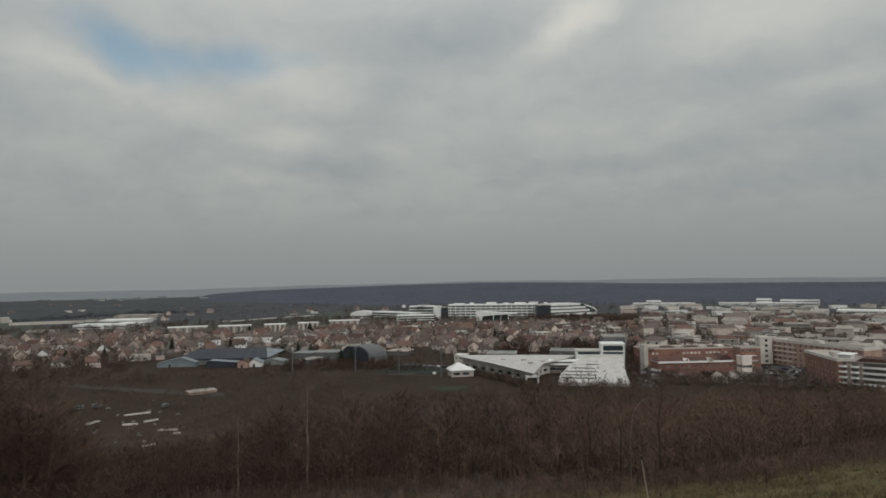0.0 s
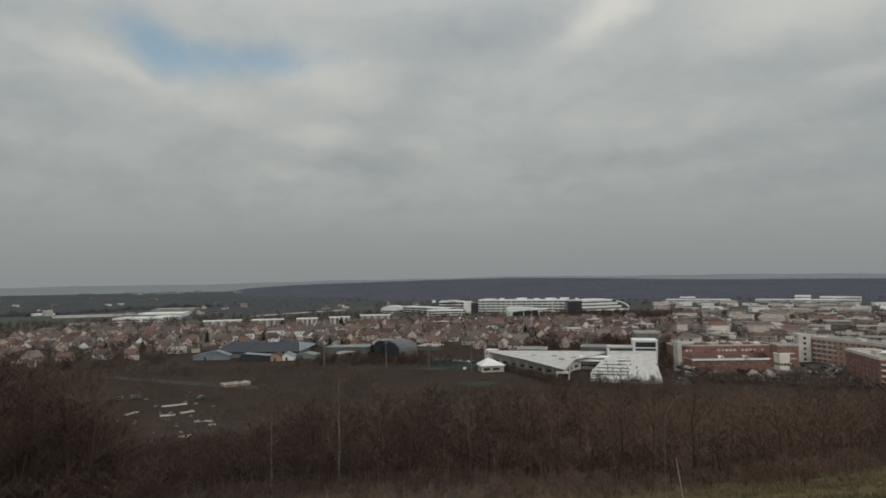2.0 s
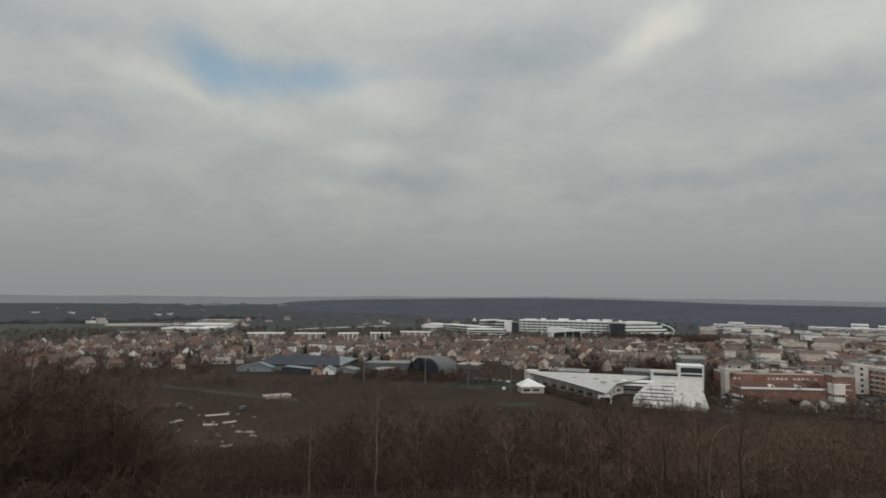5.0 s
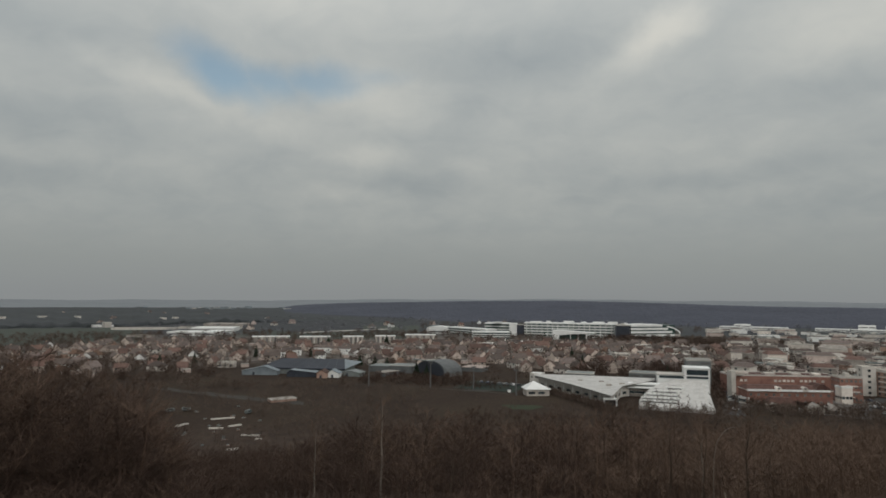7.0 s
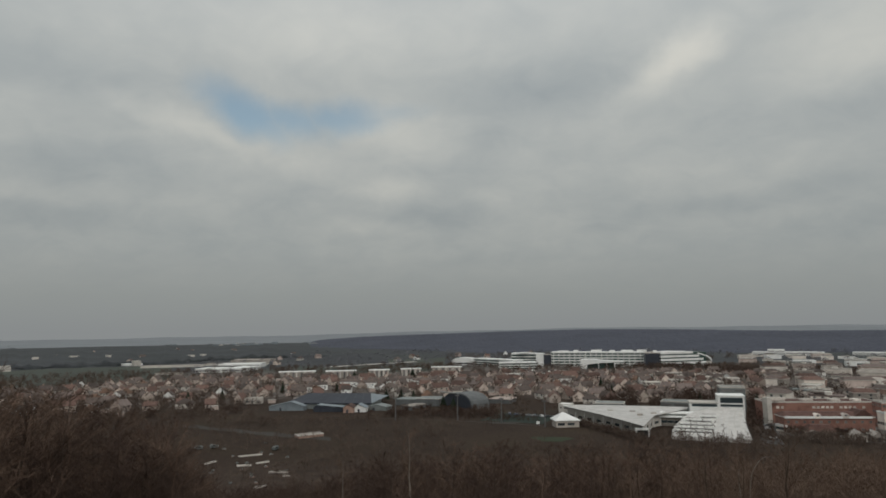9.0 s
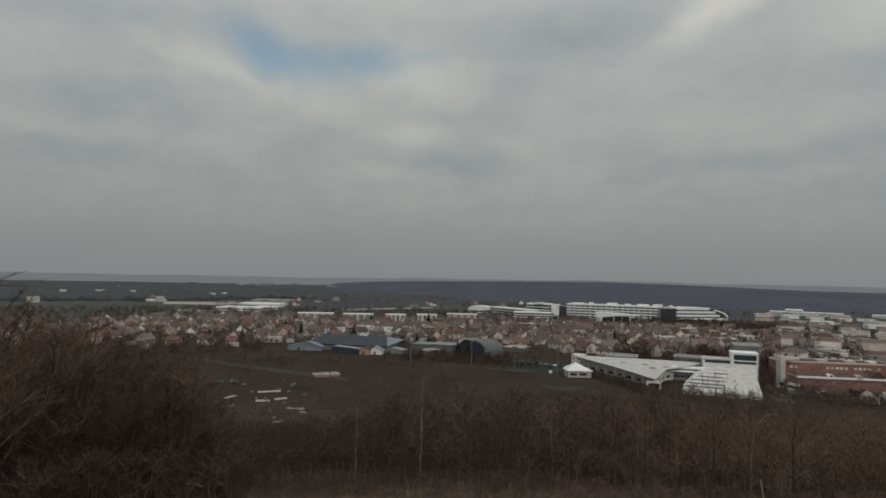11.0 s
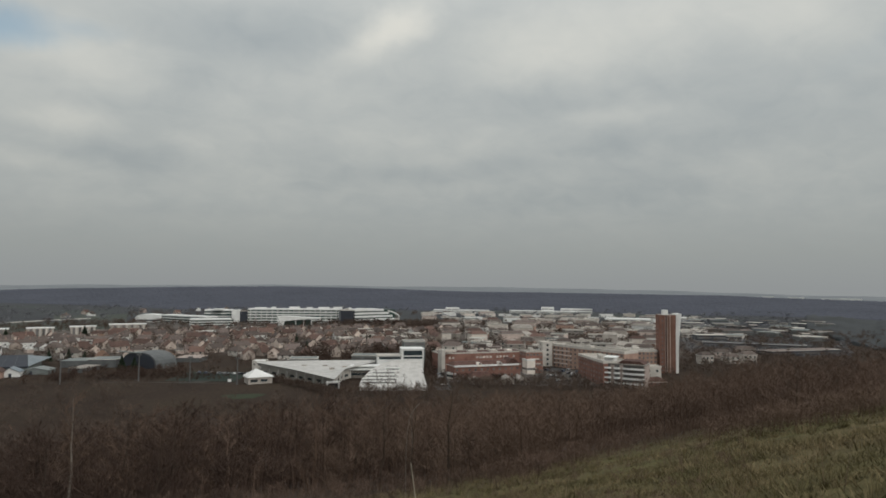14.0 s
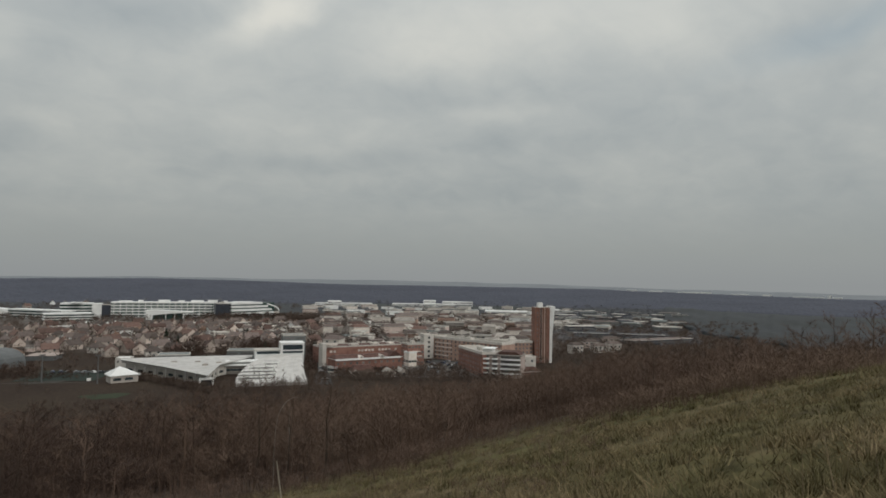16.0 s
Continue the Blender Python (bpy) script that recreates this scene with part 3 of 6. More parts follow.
def build_slope_wood():
    rng = np.random.default_rng(11)
    kinds = []
    for k in range(7):
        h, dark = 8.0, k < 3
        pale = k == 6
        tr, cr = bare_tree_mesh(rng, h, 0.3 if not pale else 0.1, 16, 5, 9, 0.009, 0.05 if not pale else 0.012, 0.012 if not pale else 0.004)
        ob = thing("bare_tree", pose(0, 0, -500), ("leafless tree with dense twigs, darkened for shade, on the slope" if dark else "leafless brown tree with fine twigs on the slope") if not pale else "slender pale-barked leafless birch on the slope",
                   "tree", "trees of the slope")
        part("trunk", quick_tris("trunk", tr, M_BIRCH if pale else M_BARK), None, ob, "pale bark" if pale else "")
        part("crown", quick_tris("crown", cr, M_DARKTWIG if dark else M_TWIG), None, ob)
        kinds.append(ob)
    used, tries = [], 0
    birches = [(-12.1, 36.5, 6.0), (-17.9, 37.5, 4.6), (15.0, 41, 5.6)]
    for az, d, h in birches:
        x, y = pol(az, d)
        m = pose(x, y, float(gz(x, y)) - 0.05, 0, 0, az * 40) @ Matrix.Scale(h / 8, 4)
        copy = copy_thing(kinds[6], m)
        copy.scale = (h / 8,) * 3
        used.append((x, y))
    for az, d, top in ((57.0, 43, -3.1), (59.4, 39, -2.4), (61.8, 42, -1.9), (63.6, 38, -1.7)):   # taller trees over the far wood
        x, y = pol(az, d)
        h = EYE - float(gz(x, y)) - d * math.tan(radians(-top))
        copy = copy_thing(kinds[3 + len(used) % 3], pose(x, y, float(gz(x, y)) - 0.05, 0, 0, az * 31))
        copy.scale = (h / 8,) * 3
        used.append((x, y))
    while len(used) < 300 and tries < 8000:
        tries += 1
        az, d = (rng.uniform(-52, 72), math.sqrt(rng.uniform(30.0 ** 2, 74.0 ** 2))) if len(used) > 70 else (rng.uniform(-54, -29), rng.uniform(26, 50))
        x, y = pol(az, d)
        if d < (33 if az > -29 else 26) + 4 * math.sin(az * 0.21) - (6 if az > 40 else 0) or any((x - u) ** 2 + (y - v) ** 2 < 3.2 for u, v in used):
            continue
        h = min(room(az, d, x, y) * rng.uniform(0.75, 1.05), rng.uniform(6, 10))
        if h < 2.2:
            continue
        used.append((x, y))
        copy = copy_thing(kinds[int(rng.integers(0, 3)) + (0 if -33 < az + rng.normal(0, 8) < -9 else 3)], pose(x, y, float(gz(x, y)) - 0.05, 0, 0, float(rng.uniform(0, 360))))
        copy.scale = (h / 8 * rng.uniform(0.9, 1.3),) * 2 + (h / 8,)
    for ob in kinds:
        for o in (*ob.children_recursive, ob):
            bpy.data.objects.remove(o)
    # the rest of the wood, down to the foot of the slope, and the scrub under the trees
    low = [bare_tree_mesh(rng, 8.0, 0.3, 14, 18, 0, 0.0125) for _ in range(8)]
    deep = [bare_tree_mesh(rng, 8.0, 0.3, 14, 6, 0, 0.03) for _ in range(8)]
    scrub = [bare_tree_mesh(rng, 8.0, 0.55, 10, 9, 0, 0.035, 0.1) for _ in range(5)]
    out, darkened = [], []

    def put(pool, x, y, h, wide, brown=False):
        tr, cr = pool[int(rng.integers(len(pool)))]
        t = rng.uniform(0, 6.283)
        c, s = math.cos(t), math.sin(t)
        v = np.concatenate((tr, cr)) * (wide * h / 8, wide * h / 8, h / 8)
        # more trees take the darkened twigs towards the left, imitating deeper shade
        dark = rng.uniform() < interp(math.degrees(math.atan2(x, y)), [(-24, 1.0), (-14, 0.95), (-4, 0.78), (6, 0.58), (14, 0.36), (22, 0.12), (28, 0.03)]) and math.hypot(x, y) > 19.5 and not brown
        (darkened if dark else out).append(np.stack((v[:, 0] * c - v[:, 1] * s + x, v[:, 0] * s + v[:, 1] * c + y, v[:, 2] + float(gz(x, y)) - 0.1), 1))

    for _ in range(3300):
        az, d = rng.uniform(-55, 75), math.sqrt(rng.uniform(50.0 ** 2, 225.0 ** 2))
        x, y = pol(az, d)
        h = min(room(az, d, x, y) * rng.uniform(0.7, 1.03), rng.uniform(5.5, 10))
        if h > 1.8:
            put(low if d < 85 else deep, x, y, h, rng.uniform(0.9, 1.4))
    for _ in range(1100):                       # thick young growth below the grass
        az, d = rng.uniform(22, 76), rng.uniform(27, 85)
        x, y = pol(az, d)
        h = min(room(az, d, x, y) * rng.uniform(0.6, 1.0), rng.uniform(3, 8))
        if h > 1.2 and d > 33 + 4 * math.sin(az * 0.21) - (6 if az > 40 else 0):
            put(low, x, y, h, rng.uniform(1.0, 1.6))
    fine = [bare_tree_mesh(rng, 8.0, 0.34, 18, 38, 0, 0.008, 0.06) for _ in range(5)]
    for _ in range(130):                        # the dense bushes beside the grass
        az, d = rng.uniform(-58, -29), rng.uniform(24.5, 36)
        x, y = pol(az, d)
        h = min(room(az, d, x, y) * rng.uniform(0.5, 1.0), rng.uniform(3.5, 9.5))
        if h > 1.2:
            put(fine, x, y, h, rng.uniform(1.0, 1.5), rng.uniform() < 0.3)
    for _ in range(420):                        # low growth at their feet
        az, d = rng.uniform(-58, -27), rng.uniform(22.5, 30)
        put(scrub, *pol(az, d), rng.uniform(0.7, 2.2), rng.uniform(1.0, 1.7), rng.uniform() < 0.1)
    for _ in range(1000):                       # saplings between the trees
        az, d = rng.uniform(-52, 24), rng.uniform(36, 84)
        x, y = pol(az, d)
        h = min(room(az, d, x, y) * rng.uniform(0.55, 0.95), rng.uniform(3, 7))
        if h > 1.2 and d > 37 + 4 * math.sin(az * 0.21):
            put(low, x, y, h, rng.uniform(1.0, 1.6))
    for _ in range(2100):
        az, d = rng.uniform(-55, 75), rng.uniform(30, 75)
        x, y = pol(az, d)
        h = min(room(az, d, x, y) * 0.8, rng.uniform(1.0, 2.6))
        if h > 0.6 and d > 32 + 4 * math.sin(az * 0.21) - (6 if az > 40 else 0):
            put(scrub, x, y, h, rng.uniform(1.0, 1.6))
    for _ in range(500):                        # dead herbs in the grass
        az, d = rng.uniform(4, 44), rng.uniform(9, 30)
        put(scrub, *pol(az, d), rng.uniform(0.16, 0.42), rng.uniform(1.0, 1.8))
    for _ in range(1500):                       # brown herbs where the grass meets the wood
        az, d = rng.uniform(22, 76), rng.uniform(22, 35)
        if d > 27.5 + 4 * math.sin(az * 0.21) - (6 if az > 40 else 0) + rng.normal(0, 1.2):
            put(scrub, *pol(az, d), rng.uniform(0.35, 1.0), rng.uniform(1.2, 2.0))
    for _ in range(2100):                       # dead brambles at the edge of the grass
        az, d = rng.uniform(-55, 24), rng.uniform(12, 36)
        if d > interp(az, [(-55, 12.5), (0, 14), (8, 18), (15, 24), (24, 31)]):
            x, y = pol(az, d)
            put(scrub, x, y, rng.uniform(0.25, 0.5) * d / 17, rng.uniform(1.2, 2.2))
    tagged(new("thorn_thicket", quick_tris("thorn_thicket", np.concatenate(darkened), M_DARKTWIG)), "dense leafless thicket down the hillside, darkened for shade", "thicket", kind="stuff")
    tagged(new("slope_wood", quick_tris("slope_wood", np.concatenate(out), M_TWIG)), "dense brown leafless wood and scrub down the hillside", "woodland", kind="stuff")


build_slope_wood()

# footprints kept free of scrub and houses: direction, distance, radius
KEPT = [(-26, 312, 27), (-20.6, 376, 9), (3, 420, 32), (8, 400, 50), (14, 405, 45), (-21.5, 520, 38), (-17.5, 515, 40), (-22.9, 484, 24), (-18.5, 470, 30), (-7, 505, 38), (-12.4, 510, 17), (-10.6, 505, 15), (-4.3, 522, 13), (-12.4, 488, 9), (-17, 800, 30), (-15, 800, 30), (-12.5, 830, 30), (-9, 850, 34),
        (20, 436, 30), (23, 440, 32), (25.5, 455, 26), (28, 490, 24), (31, 440, 36), (36.5, 483, 15), (33.5, 425, 22)]


def kept(x, y, margin=0.0):
    for az, d, r in KEPT:
        u, v = pol(az, d)
        if (x - u) ** 2 + (y - v) ** 2 < (r + margin) ** 2:
            return True
    return False


def build_plain_woods():
    """Scrub and bare trees on the plain, between the houses and in the far fields."""
    rng = np.random.default_rng(23)
    pool = [bushy_mesh(rng, 70, 3.0, 6.5, 1.8, 0.085) for _ in range(6)]
    far = [bushy_mesh(rng, 34, 3.6, 6.5, 2.4, 0.32) for _ in range(6)]
    garden = [bushy_mesh(rng, 55, 3.2, 6.8, 1.9, 0.2) for _ in range(6)]
    out, dark = [], []

    def put(src, x, y, h, wide, to=out):
        tr, cr = src[int(rng.integers(len(src)))]
        t = rng.uniform(0, 6.283)
        c, s = math.cos(t), math.sin(t)
        v = np.concatenate((tr, cr)) * (wide * h / 8, wide * h / 8, h / 8)
        to.append(np.stack((v[:, 0] * c - v[:, 1] * s + x, v[:, 0] * s + v[:, 1] * c + y, v[:, 2] + float(gz(x, y)) - 0.1), 1))

    for _ in range(4700):                       # the belt at the foot of the hill
        az, d = rng.uniform(-48, 62), rng.uniform(215, 640)
        x, y = pol(az, d)
        limit = interp(az, [(-48, 545), (-30, 520), (-26, 468), (-22, 455), (-14, 448), (-3, 400), (4, 355), (17, 360), (19, 395), (31, 398), (36, 405), (39, 530), (45, 600), (62, 640)])
        if d > limit or kept(x, y) or (-9 < az < 3 and 325 < d < 395 and rng.uniform() < 0.93):
            continue
        put(pool, x, y, rng.uniform(3.0, 7.5) if d < 420 else rng.uniform(3, 6), rng.uniform(1.0, 1.6))
    tall = [bare_tree_mesh(rng, 8.0, 0.2, 12, 6, 0, 0.07) for _ in range(4)]
    for az, h in ((9.6, 9), (10.7, 12), (11.5, 13.5), (12.1, 11.5), (12.6, 14), (13.3, 12), (14.1, 11), (15.1, 9.5), (4.6, 10), (3.2, 9), (6.3, 9), (16.4, 10)):
        put(tall, *pol(az, 346 + 8 * math.sin(az * 9)), h, rng.uniform(0.7, 1.0))
    for _ in range(120):                        # trees round the vaulted hall
        put(garden, *pol(rng.uniform(-14, -4.5), rng.uniform(440, 478)), rng.uniform(3.0, 7.0), rng.uniform(0.9, 1.4), dark)
    for _ in range(70):                         # trees and hedges round the car park
        put(garden, *pol(rng.uniform(25.6, 30.4), rng.uniform(398, 448)), rng.uniform(3.0, 6.0), rng.uniform(0.8, 1.2))
    for _ in range(150):                        # trees before the offices and at the head of the street
        az, d = (rng.uniform(7, 14), rng.uniform(930, 975)) if rng.uniform() < 0.55 else (rng.uniform(13.6, 17.2), rng.uniform(760, 960))
        put(garden, *pol(az, d), rng.uniform(5, 11), rng.uniform(1.0, 1.6), dark)
    for _ in range(130):                        # the fringe of trees under the ridge and beside the offices
        az, d = (rng.uniform(-9, 16), rng.uniform(1160, 1320)) if rng.uniform() < 0.6 else (rng.uniform(14.2, 18), rng.uniform(880, 1020))
        put(garden, *pol(az, d), rng.uniform(7, 13), rng.uniform(0.9, 1.5))
    for _ in range(420):                        # trees between the blocks of the town
        put(garden, *pol(rng.uniform(17.5, 36), rng.uniform(520, 960)), rng.uniform(5, 10), rng.uniform(0.8, 1.3), dark)
    for _ in range(50):                         # street trees between the school and the brick blocks
        k = rng.uniform()
        put(garden, *pol(rng.choice((16.35, 17.35)) + rng.normal(0, 0.1) + 0.3 * (1 - k), 376 + 150 * k), rng.uniform(3, 7), rng.uniform(0.7, 1.0), dark)
    for _ in range(150):                        # low hedges behind the path of the playing field
        k = rng.uniform()
        put(garden, *pol(-15 + 14.5 * k, 448 - 32 * k + rng.uniform(0, 22)), rng.uniform(1.4, 3.6), rng.uniform(1.1, 1.6), dark)
    for _ in range(85):                         # dark scrub line across the field
        put(garden, *pol(rng.uniform(-5, 10), rng.uniform(318, 336)), rng.uniform(1.2, 3.2), rng.uniform(1.0, 1.6), dark)
    for _ in range(120):                        # bushes along the front of the school
        k = rng.uniform()
        put(garden, *pol(2.4 + 5.2 * k, 420 - 58 * k - rng.uniform(4, 16)), rng.uniform(2.6, 6.0), rng.uniform(0.8, 1.2), dark if rng.uniform() < 0.4 else out)
    for _ in range(90):                         # scrub before the sports hall
        put(garden, *pol(rng.uniform(-27, -13.5), rng.uniform(438, 456)), rng.uniform(1.5, 3.4), rng.uniform(1.0, 1.5))
    for _ in range(75):                         # dark trees at the foot of the lower brick range
        put(garden, *pol(rng.uniform(18.6, 26.2), rng.uniform(398, 408)), rng.uniform(3.5, 6.8), rng.uniform(0.8, 1.2), dark)
    for _ in range(130):                        # scrub along the foot of the brick blocks
        put(garden, *pol(rng.uniform(16.5, 33), rng.uniform(378, 394)), rng.uniform(3.5, 7.5), rng.uniform(0.9, 1.3))
    for _ in range(26):                         # scrub before the low shed
        put(pool, *pol(rng.uniform(-23, -18.5), rng.uniform(354, 366)), rng.uniform(1.0, 2.0), rng.uniform(1.2, 1.8))
    for _ in range(90):                         # trees by the goods sheds
        put(garden, *pol(rng.uniform(44, 52), rng.uniform(560, 640)), rng.uniform(3, 8), rng.uniform(1.0, 1.5))
    for _ in range(170):                        # trees round the houses beyond the tower
        x, y = pol(rng.uniform(38, 47), rng.uniform(490, 660))
        put(garden, x, y, rng.uniform(4, 9.5), rng.uniform(0.9, 1.4))
    for _ in range(90):                         # taller trees before the school
        az, d = rng.uniform(7, 17), rng.uniform(330, 358)
        put(pool, *pol(az, d), rng.uniform(5, 9), rng.uniform(0.7, 1.1))
    for _ in range(230):                        # a dark grove behind the school and along the street
        az, d = (rng.choice((rng.normal(11.8, 1.3), rng.normal(6.2, 0.8)), p=(0.75, 0.25)), rng.uniform(486, 580)) if rng.uniform() < 0.85 else (rng.uniform(16.1, 16.6), rng.uniform(390, 640))
        put(garden, *pol(az, d), rng.uniform(6, 12), rng.uniform(0.8, 1.2), dark)
    for _ in range(150):                        # trees before the brick blocks and round the tower
        az, d = (rng.uniform(17.5, 36), rng.uniform(388, 416)) if rng.uniform() < 0.6 else (rng.uniform(34.5, 39.5), rng.uniform(430, 520))
        x, y = pol(az, d)
        if not kept(x, y, -6):
            put(garden, x, y, rng.uniform(2.5, 6), rng.uniform(0.8, 1.2))
    for _ in range(460):                        # trees before the western houses
        az, d = -25 - 19 * rng.uniform() ** 0.7, rng.uniform(500, 650)
        put(garden, *pol(az, d), rng.uniform(3.5, 8.5), rng.uniform(0.9, 1.4), dark if rng.uniform() < 0.5 else out)
    for _ in range(5200):                       # gardens and streets
        az, d = rng.uniform(-46, 54), math.sqrt(rng.uniform(430 ** 2, 1050 ** 2))
        x, y = pol(az, d)
        if not kept(x, y) and (az < 17 or rng.uniform() < 0.75):
            put(garden, x, y, rng.uniform(3.5, 9.5), rng.uniform(0.8, 1.4), dark if az < 14 and rng.uniform() < 0.3 else out)
    tagged(new("garden_groves", quick_tris("garden_groves", np.concatenate(dark), M_DARKTWIG)), "dark bare trees and hedges among the houses", "trees", kind="stuff")
    tagged(new("plain_woods", quick_tris("plain_woods", np.concatenate(out), M_WOOD)), "bare brown trees and scrub between the houses of the plain", "woodland", kind="stuff")
    out.clear()
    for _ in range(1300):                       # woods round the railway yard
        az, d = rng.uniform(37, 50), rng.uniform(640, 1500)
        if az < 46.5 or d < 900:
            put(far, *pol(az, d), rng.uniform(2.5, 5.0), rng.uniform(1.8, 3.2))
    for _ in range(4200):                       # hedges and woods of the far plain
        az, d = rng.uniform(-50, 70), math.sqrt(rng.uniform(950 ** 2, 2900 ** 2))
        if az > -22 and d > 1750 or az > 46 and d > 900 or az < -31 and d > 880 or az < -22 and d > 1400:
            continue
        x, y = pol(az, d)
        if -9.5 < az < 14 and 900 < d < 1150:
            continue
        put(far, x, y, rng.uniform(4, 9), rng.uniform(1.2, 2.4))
    tagged(new("far_woods", quick_tris("far_woods", np.concatenate(out), M_FARTREE)), "distant winter woods and hedges, tinted blue-grey for haze", "woodland", kind="stuff")


build_plain_woods()


def build_grass():
    """Tufts of long dry grass on the shoulder, and a few dead stems."""
    rng = np.random.default_rng(5)
    n = 52000
    az = np.radians(rng.uniform(-60, 80, n))
    d = np.sqrt(rng.uniform(3.2 ** 2, 42.0 ** 2, n))
    d = np.where(rng.uniform(size=n) < 0.35, 3.2 + rng.uniform(0, 16, n), d)
    x, y = d * np.sin(az), d * np.cos(az)
    thin = np.sin(x * 0.9 + 1.3) * np.sin(y * 0.8) + rng.normal(0, 0.5, n)
    keep = (thin > -0.7) & (d - 1.1 * np.clip(x, -14, 12) < 17 + rng.uniform(0, 8, n))
    turn, r = rng.uniform(0, 6.283, 5000), 7.5 * np.sqrt(rng.uniform(0.004, 1, 5000))   # the grass at the feet and behind
    x, y = np.append(x[keep], r * np.sin(turn)), np.append(y[keep], r * np.cos(turn))
    z = gz(x, y)
    tris = []
    for _ in range(7):
        m = len(x)
        px, py = x + rng.normal(0, 0.09, m), y + rng.normal(0, 0.09, m)
        h = rng.uniform(0.05, 0.145, m) * (1 + 0.55 * np.sin(x * 0.7) * np.sin(y * 0.6 + 1))
        t = rng.uniform(0, 6.283, m)
        w = rng.uniform(0.006, 0.014, m)
        lx, ly = rng.normal(0, 0.95, m) * h, rng.normal(0, 0.95, m) * h
        p0 = np.stack((px - w * np.cos(t), py - w * np.sin(t), z - 0.03), 1)
        p1 = np.stack((px + w * np.cos(t), py + w * np.sin(t), z - 0.03), 1)
        p2 = np.stack((px + lx, py + ly, z + h), 1)
        tris.append(np.stack((p0, p1, p2), 1).reshape(-1, 3))
    k = 1100                                     # tussocks
    az, d = np.radians(rng.uniform(-20, 80, k)), rng.uniform(4, 30, k)
    size = rng.uniform(0.08, 0.2, k) * np.where(rng.uniform(size=k) < 0.2, 1.7, 1.0)
    for _ in range(40):
        r, t = size * np.sqrt(rng.uniform(0, 1, k)), rng.uniform(0, 6.283, k)
        px, py = d * np.sin(az) + r * np.cos(t), d * np.cos(az) + r * np.sin(t)
        h, w, z = rng.uniform(0.5, 1.1, k) * size, rng.uniform(0.006, 0.012, k), gz(px, py)
        p0 = np.stack((px - w * np.sin(t), py + w * np.cos(t), z - 0.03), 1)
        p1 = np.stack((px + w * np.sin(t), py - w * np.cos(t), z - 0.03), 1)
        p2 = np.stack((px + 0.9 * r * np.cos(t), py + 0.9 * r * np.sin(t), z + h), 1)
        tris.append(np.stack((p0, p1, p2), 1).reshape(-1, 3))
    m = 7000                                     # taller dead stalks towards the wood's edge
    az, d = np.radians(rng.uniform(-55, 75, m)), rng.uniform(5, 36, m)
    px, py = d * np.sin(az), d * np.cos(az)
    keep = rng.uniform(size=m) < np.clip((d - 4) / 34 + 0.2 * np.sin(px * 0.8) * np.sin(py * 0.6), 0.04, 1)
    px, py = px[keep], py[keep]
    m = len(px)
    z, h, w, t = gz(px, py), rng.uniform(0.3, 0.85, m), rng.uniform(0.004, 0.008, m), rng.uniform(0, 6.283, m)
    p0 = np.stack((px - w * np.cos(t), py - w * np.sin(t), z - 0.03), 1)
    p1 = np.stack((px + w * np.cos(t), py + w * np.sin(t), z - 0.03), 1)
    p2 = np.stack((px + rng.normal(0, 0.1, m), py + rng.normal(0, 0.1, m), z + h), 1)
    tagged(new("dry_stalks", quick_tris("dry_stalks", np.stack((p0, p1, p2), 1).reshape(-1, 3), M_STRAW)), "thin dead straw-coloured stalks in the grass", "stalks", kind="stuff")
    tagged(new("dry_grass", quick_tris("dry_grass", np.concatenate(tris), M_GRASS)), "tufts of long olive and straw-coloured winter grass", "grass", kind="stuff")


build_grass()


def dead_stem(az, d, h, lean):
    x, y = pol(az, d)
    bm = bmesh.new()
    pts = [Vector((lean * h * k * k / 16, 0.02 * math.sin(k), h * k / 4)) for k in range(5)]
    rings = []
    for k, p in enumerate(pts):
        r = 0.012 * (1 - 0.17 * k)
        rings.append([bm.verts.new(p + Vector((r * math.cos(a), r * math.sin(a), 0))) for a in (0, 1.571, 3.142, 4.712)])
    for k in range(4):
        for i in range(4):
            bm.faces.new((rings[k][i], rings[k][(i + 1) % 4], rings[k + 1][(i + 1) % 4], rings[k + 1][i]))
    bm.faces.new(rings[-1])
    ob = thing("dead_stem", pose(x, y, float(gz(x, y)) - 0.05, 0, 0, -az), "pale dry dead plant stem in the grass", "stem", "dead stems")
    part("stalk", bm, M_STEM, ob)


dead_stem(18.2, 5.2, 1.56, -0.08)


def arching_cane(az, d):
    """A tall thin cane that bends over at its top."""
    x, y = pol(az, d)
    ground = float(gz(x, y))
    curve = bpy.data.curves.new("cane", "CURVE")
    curve.dimensions, curve.bevel_depth, curve.bevel_resolution, curve.resolution_u = "3D", 0.0026, 1, 6
    line = curve.splines.new("BEZIER")
    knots = ((0, -0.05, 1.0), (-0.02, 0.9, 0.95), (0.0, 1.95, 1.0), (0.045, 2.05, 1.2), (0.10, 2.11, 1.0), (0.165, 2.13, 0.6), (0.22, 2.105, 0.25))
    line.bezier_points.add(len(knots) - 1)
    for q, (u, h, thick) in zip(line.bezier_points, knots):
        q.co, q.radius, q.handle_left_type, q.handle_right_type = (u, 0.03 * h, h), thick, "AUTO", "AUTO"
    ob = thing("bramble_cane", pose(x, y, ground, 0, 0, -az), "tall thin grey-brown cane arching over at its top", "cane")
    holder = bpy.data.objects.new("cane", curve)
    scene.collection.objects.link(holder)
    me = bpy.data.meshes.new_from_object(holder)
    bpy.data.objects.remove(holder)
    me.materials.clear()
    me.materials.append(M_BIRCH)
    part("cane", me, None, ob)


arching_cane(16.2, 6.4)


